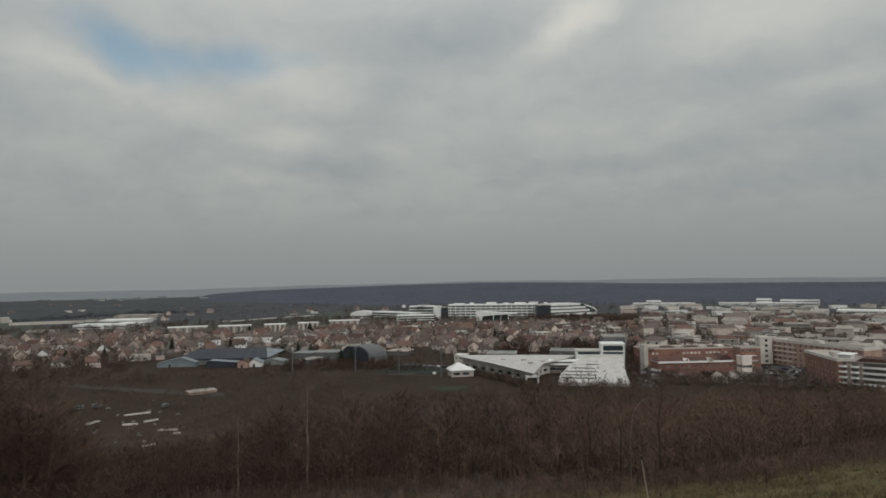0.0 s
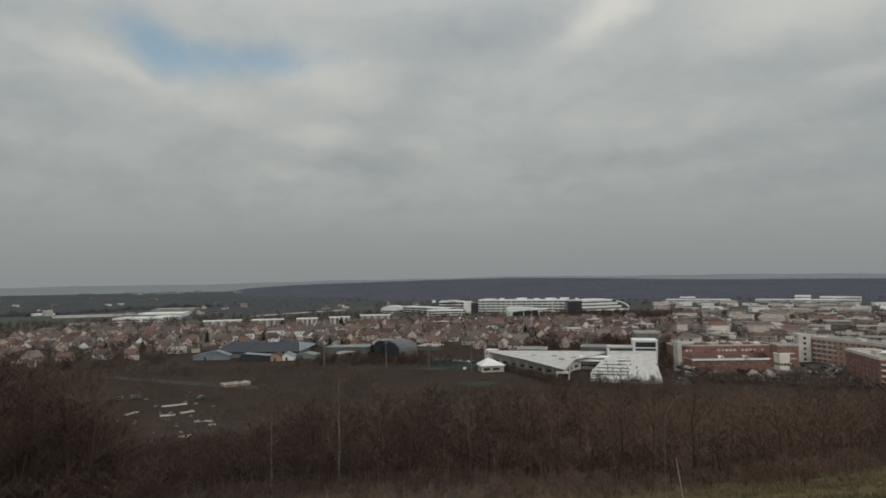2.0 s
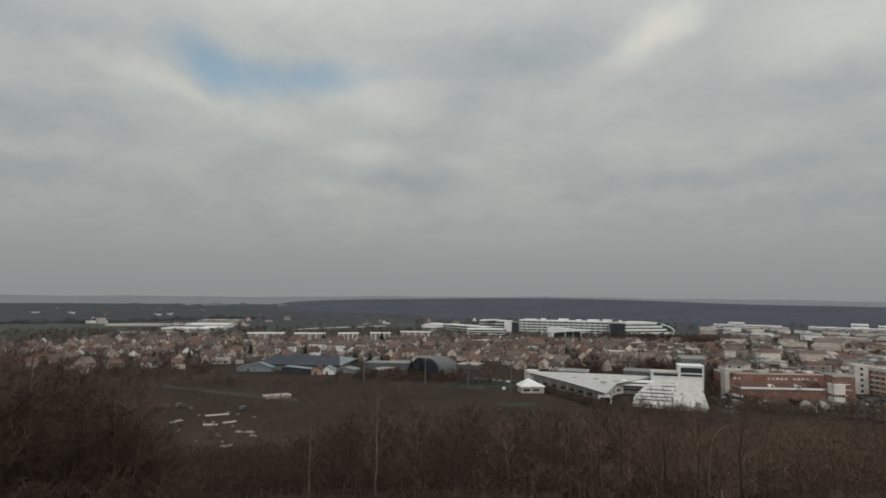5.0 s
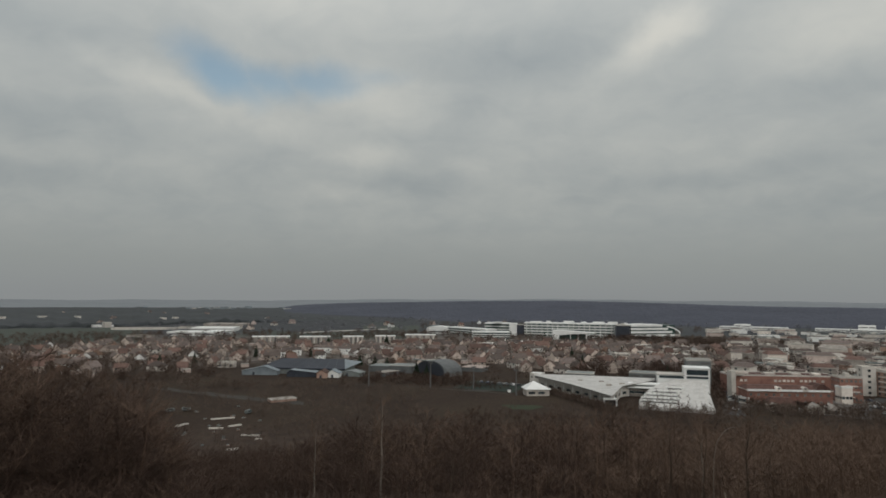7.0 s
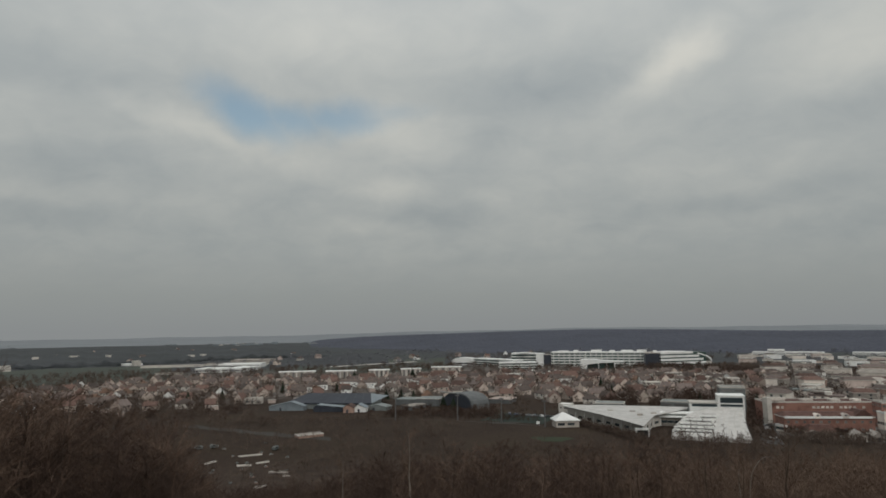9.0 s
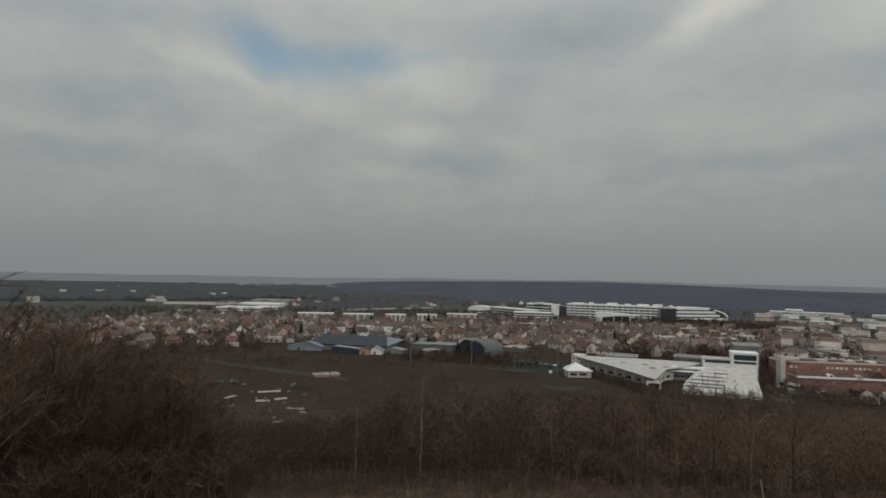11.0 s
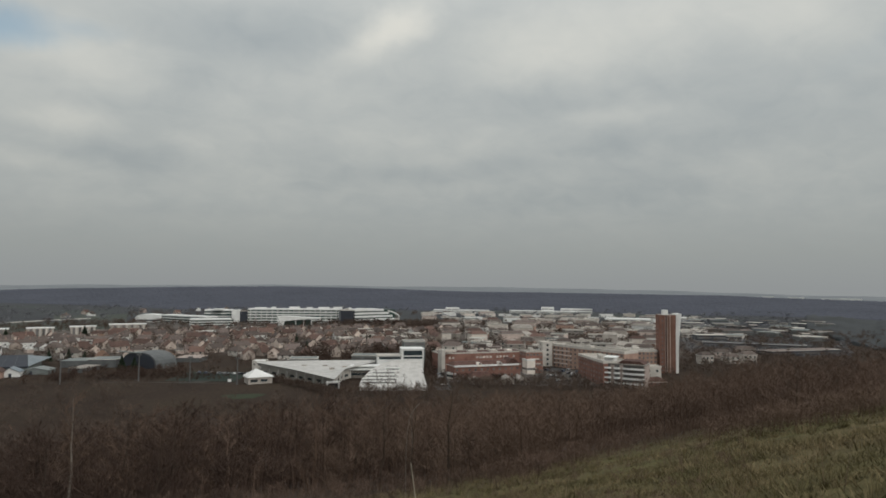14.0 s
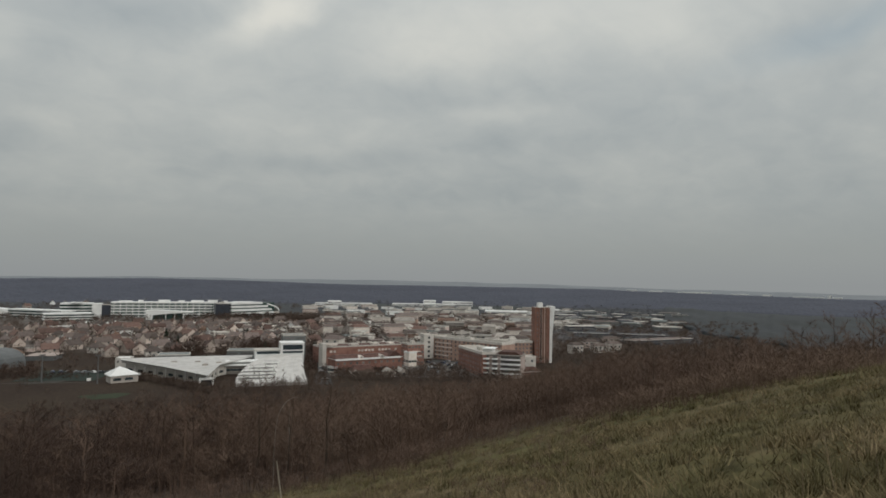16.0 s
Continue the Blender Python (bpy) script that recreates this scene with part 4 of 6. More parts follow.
# ---- buildings ----
W_HOUSE = window_mesh(1.3, 1.35, M_GLASS, M_PALE, trim=0.07)
W_FLAT = window_mesh(1.6, 1.5, M_GLASS, M_PALE, trim=0.06)
W_BRICK = window_mesh(1.5, 1.4, M_FADED, M_BROWNBRICK, trim=0.06)
W_TOWER = window_mesh(1.1, 1.2, M_FADED, M_BRICK, trim=0.1)
W_WIDE = window_mesh(4.2, 1.5, M_GLASS, M_PALE)


def flat_block(name, m, L, D, h, wall, roof, label, category, storeys=3, bays=0, strips=False, parapet=0.7, hut=True, group="", side=True):
    """A flat-roofed building: walls, roof slab with a parapet, windows storey by storey on the front and on the ends."""
    ob = thing(name, m, label, category, group)
    part("wall", boxes((0, L, 0, D, 0, h)), wall, ob)
    part("roof", boxes((0.3, L - 0.3, 0.3, D - 0.3, h, h + 0.15)), roof, ob)
    part("parapet", boxes((-0.15, L + 0.15, -0.15, 0.3, h - min(0.3, parapet), h + parapet), (-0.15, L + 0.15, D - 0.3, D + 0.15, h - 0.3, h + parapet),
                          (-0.15, 0.3, 0.3, D - 0.3, h - 0.3, h + parapet), (L - 0.3, L + 0.15, 0.3, D - 0.3, h - 0.3, h + parapet)), (roof if group and int(L * 10) % 3 else M_PALE) if wall is not M_WHITE else M_WHITE, ob)
    if hut:
        part("roof_hut", boxes((L * 0.4, L * 0.4 + min(6, L * 0.2), D * 0.4, D * 0.7, h + 0.15, h + 2.4)), M_PALE, ob)
    sh = h / storeys
    for s in range(storeys):
        z = s * sh + sh * 0.3
        if strips:
            cut = L * (0.35 + 0.3 * ((s * 7 + int(L)) % 5) / 5)
            part("window", boxes((0.8, cut - 0.8, -0.05, 0.3, z, z + sh * 0.38)), M_FADED, ob)
            part("window", boxes((cut + 0.8, L - 0.8, -0.05, 0.3, z, z + sh * 0.38)), M_FADED, ob)
            part("window", boxes((-0.05, 0.3, 0.6, D - 0.6, z, z + sh * 0.38)), M_FADED, ob)
        elif bays:
            for k in range(bays):
                part("window", W_BRICK if wall in (M_BRICK, M_DULLBRICK, M_BROWNBRICK) else W_FLAT, None, ob, at=pose(L * (k + 0.5) / bays, 0, z))
            for k in range(max(1, int(bays * D / L)) if side else 0):
                nb = max(1, int(bays * D / L))
                part("window", W_BRICK if wall in (M_BRICK, M_DULLBRICK, M_BROWNBRICK) else W_FLAT, None, ob, at=pose(0, D * (k + 0.5) / nb, z, 0, 0, -90))
    return ob


def house_kind(rng, L, W, h, rise, wall, roof, hip, label):
    ob = thing("house" if L < 12.5 else "terrace_house", pose(0, 0, -500), label, "house", "houses of the town" if L < 12.5 else "terraces of the town")
    bm = bmesh.new()
    if hip:
        box(bm, -L / 2, L / 2, -W / 2, W / 2, 0, h)
    else:
        v = [bm.verts.new(p) for p in ((-L / 2, -W / 2, 0), (L / 2, -W / 2, 0), (L / 2, W / 2, 0), (-L / 2, W / 2, 0),
                                       (-L / 2, -W / 2, h), (L / 2, -W / 2, h), (L / 2, W / 2, h), (-L / 2, W / 2, h), (-L / 2, 0, h + rise), (L / 2, 0, h + rise))]
        for f in ((0, 1, 5, 4), (2, 3, 7, 6), (1, 2, 6, 9, 5), (3, 0, 4, 8, 7), (3, 2, 1, 0)):
            bm.faces.new([v[i] for i in f])
    part("wall", bm, wall, ob)
    o, t = 0.45, 0.22
    bm = bmesh.new()
    e = 0 if not hip else W / 2 * 0.9
    s = rise / (W / 2)
    prof = [(-L / 2 - o, -W / 2 - o, h - o * s), (L / 2 + o, -W / 2 - o, h - o * s), (L / 2 + o, W / 2 + o, h - o * s), (-L / 2 - o, W / 2 + o, h - o * s)]
    ridge = [(-L / 2 - o + e, 0, h + rise), (L / 2 + o - e, 0, h + rise)]
    up = [bm.verts.new((x, y, z + t)) for x, y, z in prof + ridge]
    dn = [bm.verts.new((x, y, z + 0.03)) for x, y, z in prof + ridge]
    for q, flip in ((up, False), (dn, True)):
        for f in ((0, 1, 5, 4), (2, 3, 4, 5), (1, 2, 5), (3, 0, 4)):
            if len(f) == 3 and not hip:
                continue
            bm.faces.new([q[i] for i in (f[::-1] if flip else f)])
    loop = [0, 1, 2, 3] if hip else [0, 1, 5, 2, 3, 4]
    for i in range(len(loop)):
        a, b = loop[i], loop[(i + 1) % len(loop)]
        bm.faces.new((dn[a], dn[b], up[b], up[a]))
    bmesh.ops.recalc_face_normals(bm, faces=bm.faces)
    part("roof", bm, roof, ob)
    cx = L / 2 * rng.uniform(0.3, 0.6) * rng.choice((-1, 1))
    top = ob.children[-1]
    part("chimney", boxes((cx - 0.45, cx + 0.45, 0.3, 1.0, h + 0.2, h + rise + 0.9), (cx - 0.55, cx + 0.55, 0.2, 1.1, h + rise + 0.9, h + rise + 1.1)), M_BROWNBRICK, top)
    n = max(2, int(L / 5))
    for side in (-1, 1):
        for k in range(n):
            x = -L / 2 + L * (k + 0.5) / n
            part("window", W_HOUSE, None, ob, at=pose(x, side * W / 2, 1.0 if h < 4 else 2.5, 0, 0, 0 if side < 0 else 180))
    part("door", boxes((-0.5, 0.5, -W / 2 - 0.06, -W / 2 + 0.05, 0, 2.1)), M_DARK, ob)
    return ob


def build_houses():
    rng = np.random.default_rng(31)
    looks = [(10, 8.5, 4.3, 3.7, M_HOUSE, M_TILE, False, "cream rendered two-storey house with a terracotta gabled roof"),
             (13, 9, 4.5, 3.8, M_HOUSE, M_TILE2, False, "cream semi-detached house with a brown tiled gabled roof"),
             (9, 8.5, 2.8, 4.2, M_HOUSE, M_TILE, False, "low cream house with a steep terracotta roof"),
             (11, 9.5, 4.3, 3.6, M_PALE, M_TILE2, True, "pale house with a brown hipped roof"),
             (16, 9, 4.6, 3.7, M_HOUSE, M_TILE, False, "terrace of cream houses under one terracotta roof"),
             (10, 9.5, 2.9, 3.8, M_PALE, M_ORANGE, True, "pale bungalow with a bright orange hipped roof"),
             (12, 8.5, 4.3, 3.9, M_PINK, M_GREYTILE, False, "faded pink gabled house with a grey-brown tiled roof"),
             (11, 8.5, 4.2, 3.5, M_WHITE, M_TILE2, False, "white gabled house with a brown tiled roof")]
    kinds = [house_kind(rng, *k) for k in looks]
    weights = np.array([5, 4.5, 3, 3, 2.5, 1.3, 4, 2.2])
    weights /= weights.sum()
    turn = radians(24)
    count = 0
    for i in range(-60, 60):
        for j in range(-60, 60):
            u, v = i * 22.0 + rng.normal(0, 3.5), j * 23.0 + rng.normal(0, 4.0)
            x, y = u * math.cos(turn) - v * math.sin(turn), u * math.sin(turn) + v * math.cos(turn) + 700
            az, d = math.degrees(math.atan2(x, y)), math.hypot(x, y)
            near = interp(az, [(-48, 560), (-26, 545), (-24, 620), (-15, 600), (-12, 545), (-3, 500), (5, 520), (17, 560)])
            rim = interp(az, [(-48, 720), (-30, 880), (-20, 800), (-10, 800), (0, 860), (17, 860)])
            if az > 6.5 and d > 640 and rng.uniform() < 0.4:
                continue
            if not -48 < az < 17 or not near < d < rim or kept(x, y, 4) or rng.uniform() < 0.2 or count > 385:
                continue
            count += 1
            copy = copy_thing(kinds[int(rng.choice(8, p=weights))], pose(x, y, 0, 0, 0, 24 + 90 * int(rng.integers(0, 2)) + float(rng.normal(0, 18))))
            copy.scale = (rng.uniform(0.82, 1.15), rng.uniform(0.85, 1.15), rng.uniform(0.8, 1.1))
    for _ in range(20):                         # scattered houses under the ridge and out on the plain
        az, d = (rng.uniform(-24, 0), rng.uniform(1150, 1480)) if rng.uniform() < 0.55 else (rng.uniform(-46, -20), rng.uniform(1300, 2500))
        copy_thing(kinds[int(rng.choice((0, 1, 3, 6, 7)))], pose(*pol(az, d), 0, 0, 0, float(rng.uniform(0, 180))))
    for az, d, w, h, wall in ((6.4, 800, 17, 4.6, M_PALE), (7.9, 820, 22, 4.2, M_CREAM), (8.6, 765, 15, 3.8, M_WHITE), (9.5, 800, 24, 4.6, M_PALE), (10.6, 770, 16, 4.2, M_CREAM), (11.7, 790, 22, 4.0, M_PALE),
                              (12.6, 740, 18, 5.0, M_CREAM), (13.3, 800, 20, 4.4, M_PALE), (10.2, 690, 17, 5.0, M_CREAM), (12.9, 680, 16, 4.6, M_PALE), (14.1, 720, 17, 5.2, M_CREAM), (-3.6, 780, 24, 4.0, M_WHITE), (8.2, 660, 14, 5.0, M_CREAM)):
        m, L = front((az, d), (az + math.degrees(w / d), d + 5))
        flat_block("villa", m, L, 11, h, wall, M_PALE, "low pale flat-roofed house among bare trees", "house", 2, strips=True, hut=False, parapet=0.4, group="flat-roofed houses")
    row = house_kind(rng, 19, 9, 5.6, 2.2, M_WHITE, M_TILE2, False, "long white terrace with a low brown tiled roof")
    for az, d in ((-17.4, 690), (-15.9, 672), (-15.0, 706), (-13.4, 684), (-12.6, 716), (-11.0, 690), (-9.6, 706), (1.2, 700), (-21.5, 640), (-20.2, 660)):
        copy_thing(row, pose(*pol(az, d), 0, 0, 0, float(rng.normal(6, 9)) - az))
    kinds.append(row)
    for ob in kinds:
        for o in (*ob.children_recursive, ob):
            bpy.data.objects.remove(o)
    shed = thing("garage", pose(0, 0, -500), "small pale garage with a grey flat roof among the gardens", "garage", "garages")
    part("wall", boxes((-3, 3, -2.6, 2.6, 0, 2.5)), M_PINK, shed)
    part("roof", boxes((-3.2, 3.2, -2.8, 2.8, 2.5, 2.8)), M_GREYROOF, shed)
    for _ in range(150):
        az, d = rng.uniform(-40, 36), math.sqrt(rng.uniform(520.0 ** 2, 880.0 ** 2))
        x, y = pol(az, d)
        if not kept(x, y, 4):
            copy_thing(shed, pose(x, y, 0, 0, 0, 24 + 90 * int(rng.integers(0, 2)) + float(rng.normal(0, 8))))
    for o in (*shed.children_recursive, shed):
        bpy.data.objects.remove(o)


build_houses()


def build_tower():
    m, L = front((36.1, 478), (37.66, 481))
    ob = thing("apartment_tower", m, "tall narrow red-brick apartment tower with a pale edge", "tower")
    H, D = 40.6, 13.0
    part("wall", boxes((0, L * 0.28, 0, D, 0, H), (L * 0.36, L * 0.80, -1.0, D, 0, H), (L * 0.28, L * 0.36, 0.9, D, 0, H)), M_BRICK, ob, "red brick")
    bm = bmesh.new()
    prism(bm, [(L * 0.80, 0), (L * 0.95, 0), (L * 0.97, H * 0.5), (L * 1.09, H * 0.95), (L * 1.12, H + 1.0), (L * 0.84, H + 1.0), (L * 0.80, H * 0.5)], -0.3, D)
    part("edge_wall", bm, M_WHITE, ob, "pale concrete edge flaring at the top")
    part("roof", boxes((0.3, L * 0.8, 0.3, D - 0.3, H, H + 0.2)), M_GREYROOF, ob)
    part("roof_hut", boxes((L * 0.2, L * 0.46, 2, 7, H + 0.2, H + 3.6)), M_WHITE, ob, "white lift housing")
    for x, y in ((L * 0.285, -0.12), (L * 0.37, -1.12), (L * 0.52, -1.12)):
        part("pilaster", boxes((x - 0.16, x + 0.16, y, y + 0.4, 0, H)), M_PINK, ob, "pale vertical strip")
    for s in range(13):
        z = 1.2 + s * 2.9
        part("window", W_TOWER, None, ob, at=pose(L * 0.14, 0, z))
        part("window", W_TOWER, None, ob, at=pose(0, D * 0.5, z, 0, 0, -90))
    for x in (L * 0.42, L * 0.58):
        part("strip", boxes((x, x + L * 0.05, -1.12, -0.98, 0, H - 1)), M_ORANGE, ob, "lighter orange vertical strip")


build_tower()


def build_school():
    """The white school: a winged roof with a pointed eave, a raised block, a sloping roof down to the ground, a small pavilion."""
    # winged roof and the hall under it
    ob = thing("school_hall", pose(0, 0, 0), "low school hall under a white winged roof with a pointed eave", "school building")
    back = [Vector((*pol(a, 437), 8.4)) for a in (1.2, 3.5, 6, 8.7, 11.4)]
    eave = [Vector((*pol(1.3, 432), 8.2)), Vector((*pol(4.4, 400), 7.3)), Vector((*pol(7.85, 368), 5.9)), Vector((*pol(8.75, 402), 7.2)), Vector((*pol(11.3, 430), 8.2))]
    bm = bmesh.new()
    rows = 6
    grid = [[a.lerp(b, k / rows) - Vector((0, 0, 0.8 * math.sin(math.pi * k / rows))) for a, b in zip(back, eave)] for k in range(rows + 1)]
    top = [[bm.verts.new(p + Vector((0, 0, 0.35))) for p in r] for r in grid]
    bot = [[bm.verts.new(p) for p in r] for r in grid]
    for k in range(rows):
        for i in range(4):
            bm.faces.new((top[k][i], top[k + 1][i], top[k + 1][i + 1], top[k][i + 1]))
            bm.faces.new((bot[k][i], bot[k][i + 1], bot[k + 1][i + 1], bot[k + 1][i]))
    for i in range(4):
        bm.faces.new((top[0][i], top[0][i + 1], bot[0][i + 1], bot[0][i]))
        bm.faces.new((top[rows][i + 1], top[rows][i], bot[rows][i], bot[rows][i + 1]))
    for k in range(rows):
        bm.faces.new((top[k + 1][0], top[k][0], bot[k][0], bot[k + 1][0]))
        bm.faces.new((top[k][4], top[k + 1][4], bot[k + 1][4], bot[k][4]))
    bmesh.ops.recalc_face_normals(bm, faces=bm.faces)
    roof = part("winged_roof", bm, M_MEMBRANE, ob, "white winged roof")
    bm = bmesh.new()
    base = [Vector((*pol(1.6, 436), 0)), Vector((*pol(4.6, 407), 0)), Vector((*pol(7.7, 379), 0)), Vector((*pol(8.6, 407), 0)), Vector((*pol(10.8, 433), 0))]
    lo = [bm.verts.new(p) for p in base]
    hi = [bm.verts.new(p + Vector((0, 0, h))) for p, h in zip(base, (7.4, 6.1, 5.2, 5.9, 7.4))]
    for i in range(5):
        bm.faces.new((lo[i], lo[(i + 1) % 5], hi[(i + 1) % 5], hi[i]))
    bmesh.ops.recalc_face_normals(bm, faces=bm.faces)
    part("wall", bm, M_PALE, ob)
    for a, b, n in ((base[0], base[1], 4), (base[1], base[2], 4), (base[2], base[3], 3), (base[3], base[4], 4)):
        ang = math.degrees(math.atan2(b.y - a.y, b.x - a.x))
        for k in range(n):
            p = a.lerp(b, (k + 0.5) / n)
            q = a.lerp(b, (k + 0.02) / n)
            part("window", W_WIDE, None, ob, at=pose(p.x, p.y, 1.6, 0, 0, ang) @ pose(0, 0, 0))
            part("column", boxes((-0.22, 0.22, -0.6, -0.2, 0, 5.2)), M_WHITE, ob, at=pose(q.x, q.y, 0, 0, 0, ang))
    for az, d in ((5.2, 420), (7.0, 418), (7.6, 405), (8.7, 412)):
        x, y = pol(az, d)
        part("skylight", boxes((-1.6, 1.6, -0.5, 0.5, 6.4, 8.0)), M_GREYROOF, roof, at=pose(x, y, 0))
    for a, b, h in ((3.9, 6.3, 6.2), (9.3, 11.7, 8.2)):
        m, L = front((a, 470), (b, 468))
        flat_block("school_annex", m, L, 14, h, M_GREYSHEET, M_GREYSHEET, "grey-green flat-roofed school annex", "school building", 2, strips=True, hut=False, parapet=0.3)
    # pavilion
    m, L = front((0.5, 395), (2.7, 399))
    ob = thing("pavilion", m, "small pale pavilion with a white pyramid roof", "pavilion")
    part("wall", boxes((0.8, L - 0.8, 0.8, 11, 0, 4.2)), M_CREAM, ob)
    bm = bmesh.new()
    v = [bm.verts.new(p) for p in ((0, 0, 4.2), (L, 0, 4.2), (L, 12, 4.2), (0, 12, 4.2), (L * 0.4, 6, 8.6), (0, 0, 3.8), (L, 0, 3.8), (L, 12, 3.8), (0, 12, 3.8))]
    for f in ((0, 1, 4), (1, 2, 4), (2, 3, 4), (3, 0, 4), (5, 6, 1, 0), (6, 7, 2, 1), (7, 8, 3, 2), (8, 5, 0, 3), (8, 7, 6, 5)):
        bm.faces.new([v[i] for i in f])
    part("roof", bm, M_WHITE, ob, "white pyramid roof")
    for k in range(2):
        part("window", W_WIDE, None, ob, at=pose(4.0 + k * 6.0, 0.8, 1.2))
    m, L = front((0.85, 446), (1.9, 444))
    flat_block("school_annex", m, L, 9, 7.8, M_PALE, M_WHITE, "low white school annex behind the winged roof", "school building", 2, strips=True, hut=False, parapet=0.4)
    m, L = front((13.9, 468), (15.8, 470))
    flat_block("school_annex", m, L, 14, 18.4, M_GREYSHEET, M_GREYSHEET, "tall grey-green school annex", "school building", 5, strips=True, hut=False)
    # raised block with stepped flat roofs
    m, L = front((11.6, 425), (15.7, 428))
    ob = thing("school_block", m, "stepped white school block with flat roofs", "school building")
    part("wall", boxes((0, L * 0.52, 0, 14, 0, 12.5), (L * 0.52, L, 0, 14, 0, 16.9)), M_WHITE, ob)
    part("ledge", boxes((-0.3, L * 0.52, -0.4, 14.2, 12.5, 13.0)), M_PALE, ob)
    part("cornice", boxes((L * 0.52 - 0.2, L + 0.3, -0.4, 14.2, 16.9, 17.5)), M_WHITE, ob)
    part("window", boxes((1, L * 0.5, -0.06, 0.2, 10.6, 12.2)), M_GLASS, ob)
    part("window", boxes((L * 0.56, L - 1, -0.06, 0.2, 13.0, 16.2)), M_GLASS, ob)
    part("window", boxes((L * 0.56, L - 1, -0.06, 0.2, 10.8, 12.2)), M_GLASS, ob)
    # the roof that slopes down towards the hill
    ob = thing("school_slope_roof", pose(0, 0, 0), "white school wing whose roof slopes almost to the ground", "school building")
    bm = bmesh.new()
    rows = []
    for k in range(9):
        s = k / 8
        d, z = 421 - 55 * s, 10.6 - 8.6 * s - 0.7 * math.sin(math.pi * s)
        rows.append([Vector((*pol(10.0 + 3.0 * (1 - math.sqrt(1 - (1 - s) ** 2)) + 0.5 * (1 - s), d), z)), Vector((*pol(15.55 + 0.53 * s ** 1.8, d), z))])
    tv = [[bm.verts.new(p) for p in r] for r in rows]
    bv = [[bm.verts.new((p.x, p.y, 0)) for p in r] for r in rows]
    for k in range(8):
        bm.faces.new((tv[k][0], tv[k + 1][0], tv[k + 1][1], tv[k][1]))
        bm.faces.new((tv[k][0], bv[k][0], bv[k + 1][0], tv[k + 1][0]))
        bm.faces.new((tv[k][1], tv[k + 1][1], bv[k + 1][1], bv[k][1]))
    bm.faces.new((tv[8][0], bv[8][0], bv[8][1], tv[8][1]))
    bm.faces.new((tv[0][1], bv[0][1], bv[0][0], tv[0][0]))
    bmesh.ops.recalc_face_normals(bm, faces=bm.faces)
    part("sloping_roof", bm, M_MEMBRANE, ob)
    roof = ob.children[-1]
    for k in range(1, 12):                       # standing seams down the roof
        bm = bmesh.new()
        rail = [r[0].lerp(r[1], k / 12) for r in rows]
        side = Vector((0.1, 0, 0))
        up = Vector((0, 0, 0.07))
        q = [[bm.verts.new(p + o) for o in (-side, side, side + up, -side + up)] for p in rail]
        for a, b in zip(q, q[1:]):
            for i in range(4):
                bm.faces.new((a[i], a[(i + 1) % 4], b[(i + 1) % 4], b[i]))
        part("seam", bm, M_PALE, roof)
    for a0, a1, s in ((11.1, 13.2, 0.5), (10.6, 13.3, 0.63), (10.25, 13.4, 0.76), (10.1, 13.2, 0.88), (12.3, 13.6, 0.36)):
        d, z = 421 - 55 * s, 10.6 - 8.6 * s - 0.7 * math.sin(math.pi * s)
        w = d * math.tan(radians(a1 - a0))
        at = pose(*pol((a0 + a1) / 2, d), z, 0, 0, -(a0 + a1) / 2)
        part("terrace_wall", boxes((-w / 2, w / 2, -0.2, 0.5, -1.0, 1.5)), M_WHITE, roof, "white terrace wall", at=at)
        # grey strip imitating the band of shadow along each terrace wall
        part("window", boxes((-w / 2 + 0.8, w / 2 - 0.8, -0.28, 0.0, 0.35, 0.85)), M_FADED, roof, at=at)
        for i in range(int(w / 2.6)):
            x = -w / 2 + 1.3 + i * 2.6
            part("post", boxes((x - 0.07, x + 0.07, -0.12, 0.02, 1.5, 2.5)), M_METAL, roof, at=at)
        part("rail", boxes((-w / 2 + 0.6, w / 2 - 0.6, -0.1, 0.0, 2.4, 2.52)), M_METAL, roof, at=at)
    # two white canopies between the wings
    m, L = front((9.1, 412), (11.9, 412))
    ob = thing("school_link", m, "white flat canopies linking the school wings", "school building")
    part("wall", boxes((1, L - 0.5, 2, 12, 0, 5.2)), M_GREYROOF, ob)
    part("canopy", boxes((0, L, 0, 13, 5.2, 5.8)), M_WHITE, ob, "white canopy slab")
    part("canopy", boxes((0.5, L, 4, 13, 6.8, 7.5)), M_WHITE, ob, "white canopy slab")
    for k in range(5):
        part("window", W_WIDE, None, ob, at=pose(3.4 + k * (L - 6) / 4.4, 2, 1.8))
    # porch under the pointed eave
    m, L = front((7.2, 371), (8.3, 372))
    ob = thing("porch", m, "small white porch under the pointed eave", "porch")
    part("frame", boxes((0, 0.6, 0, 4, 0, 3.4), (L - 0.6, L, 0, 4, 0, 3.4), (0, L, 0, 4, 3.4, 4.2)), M_WHITE, ob)
    part("door", boxes((0.6, L - 0.6, 2, 2.2, 0, 3.4)), M_GLASS, ob)


build_school()


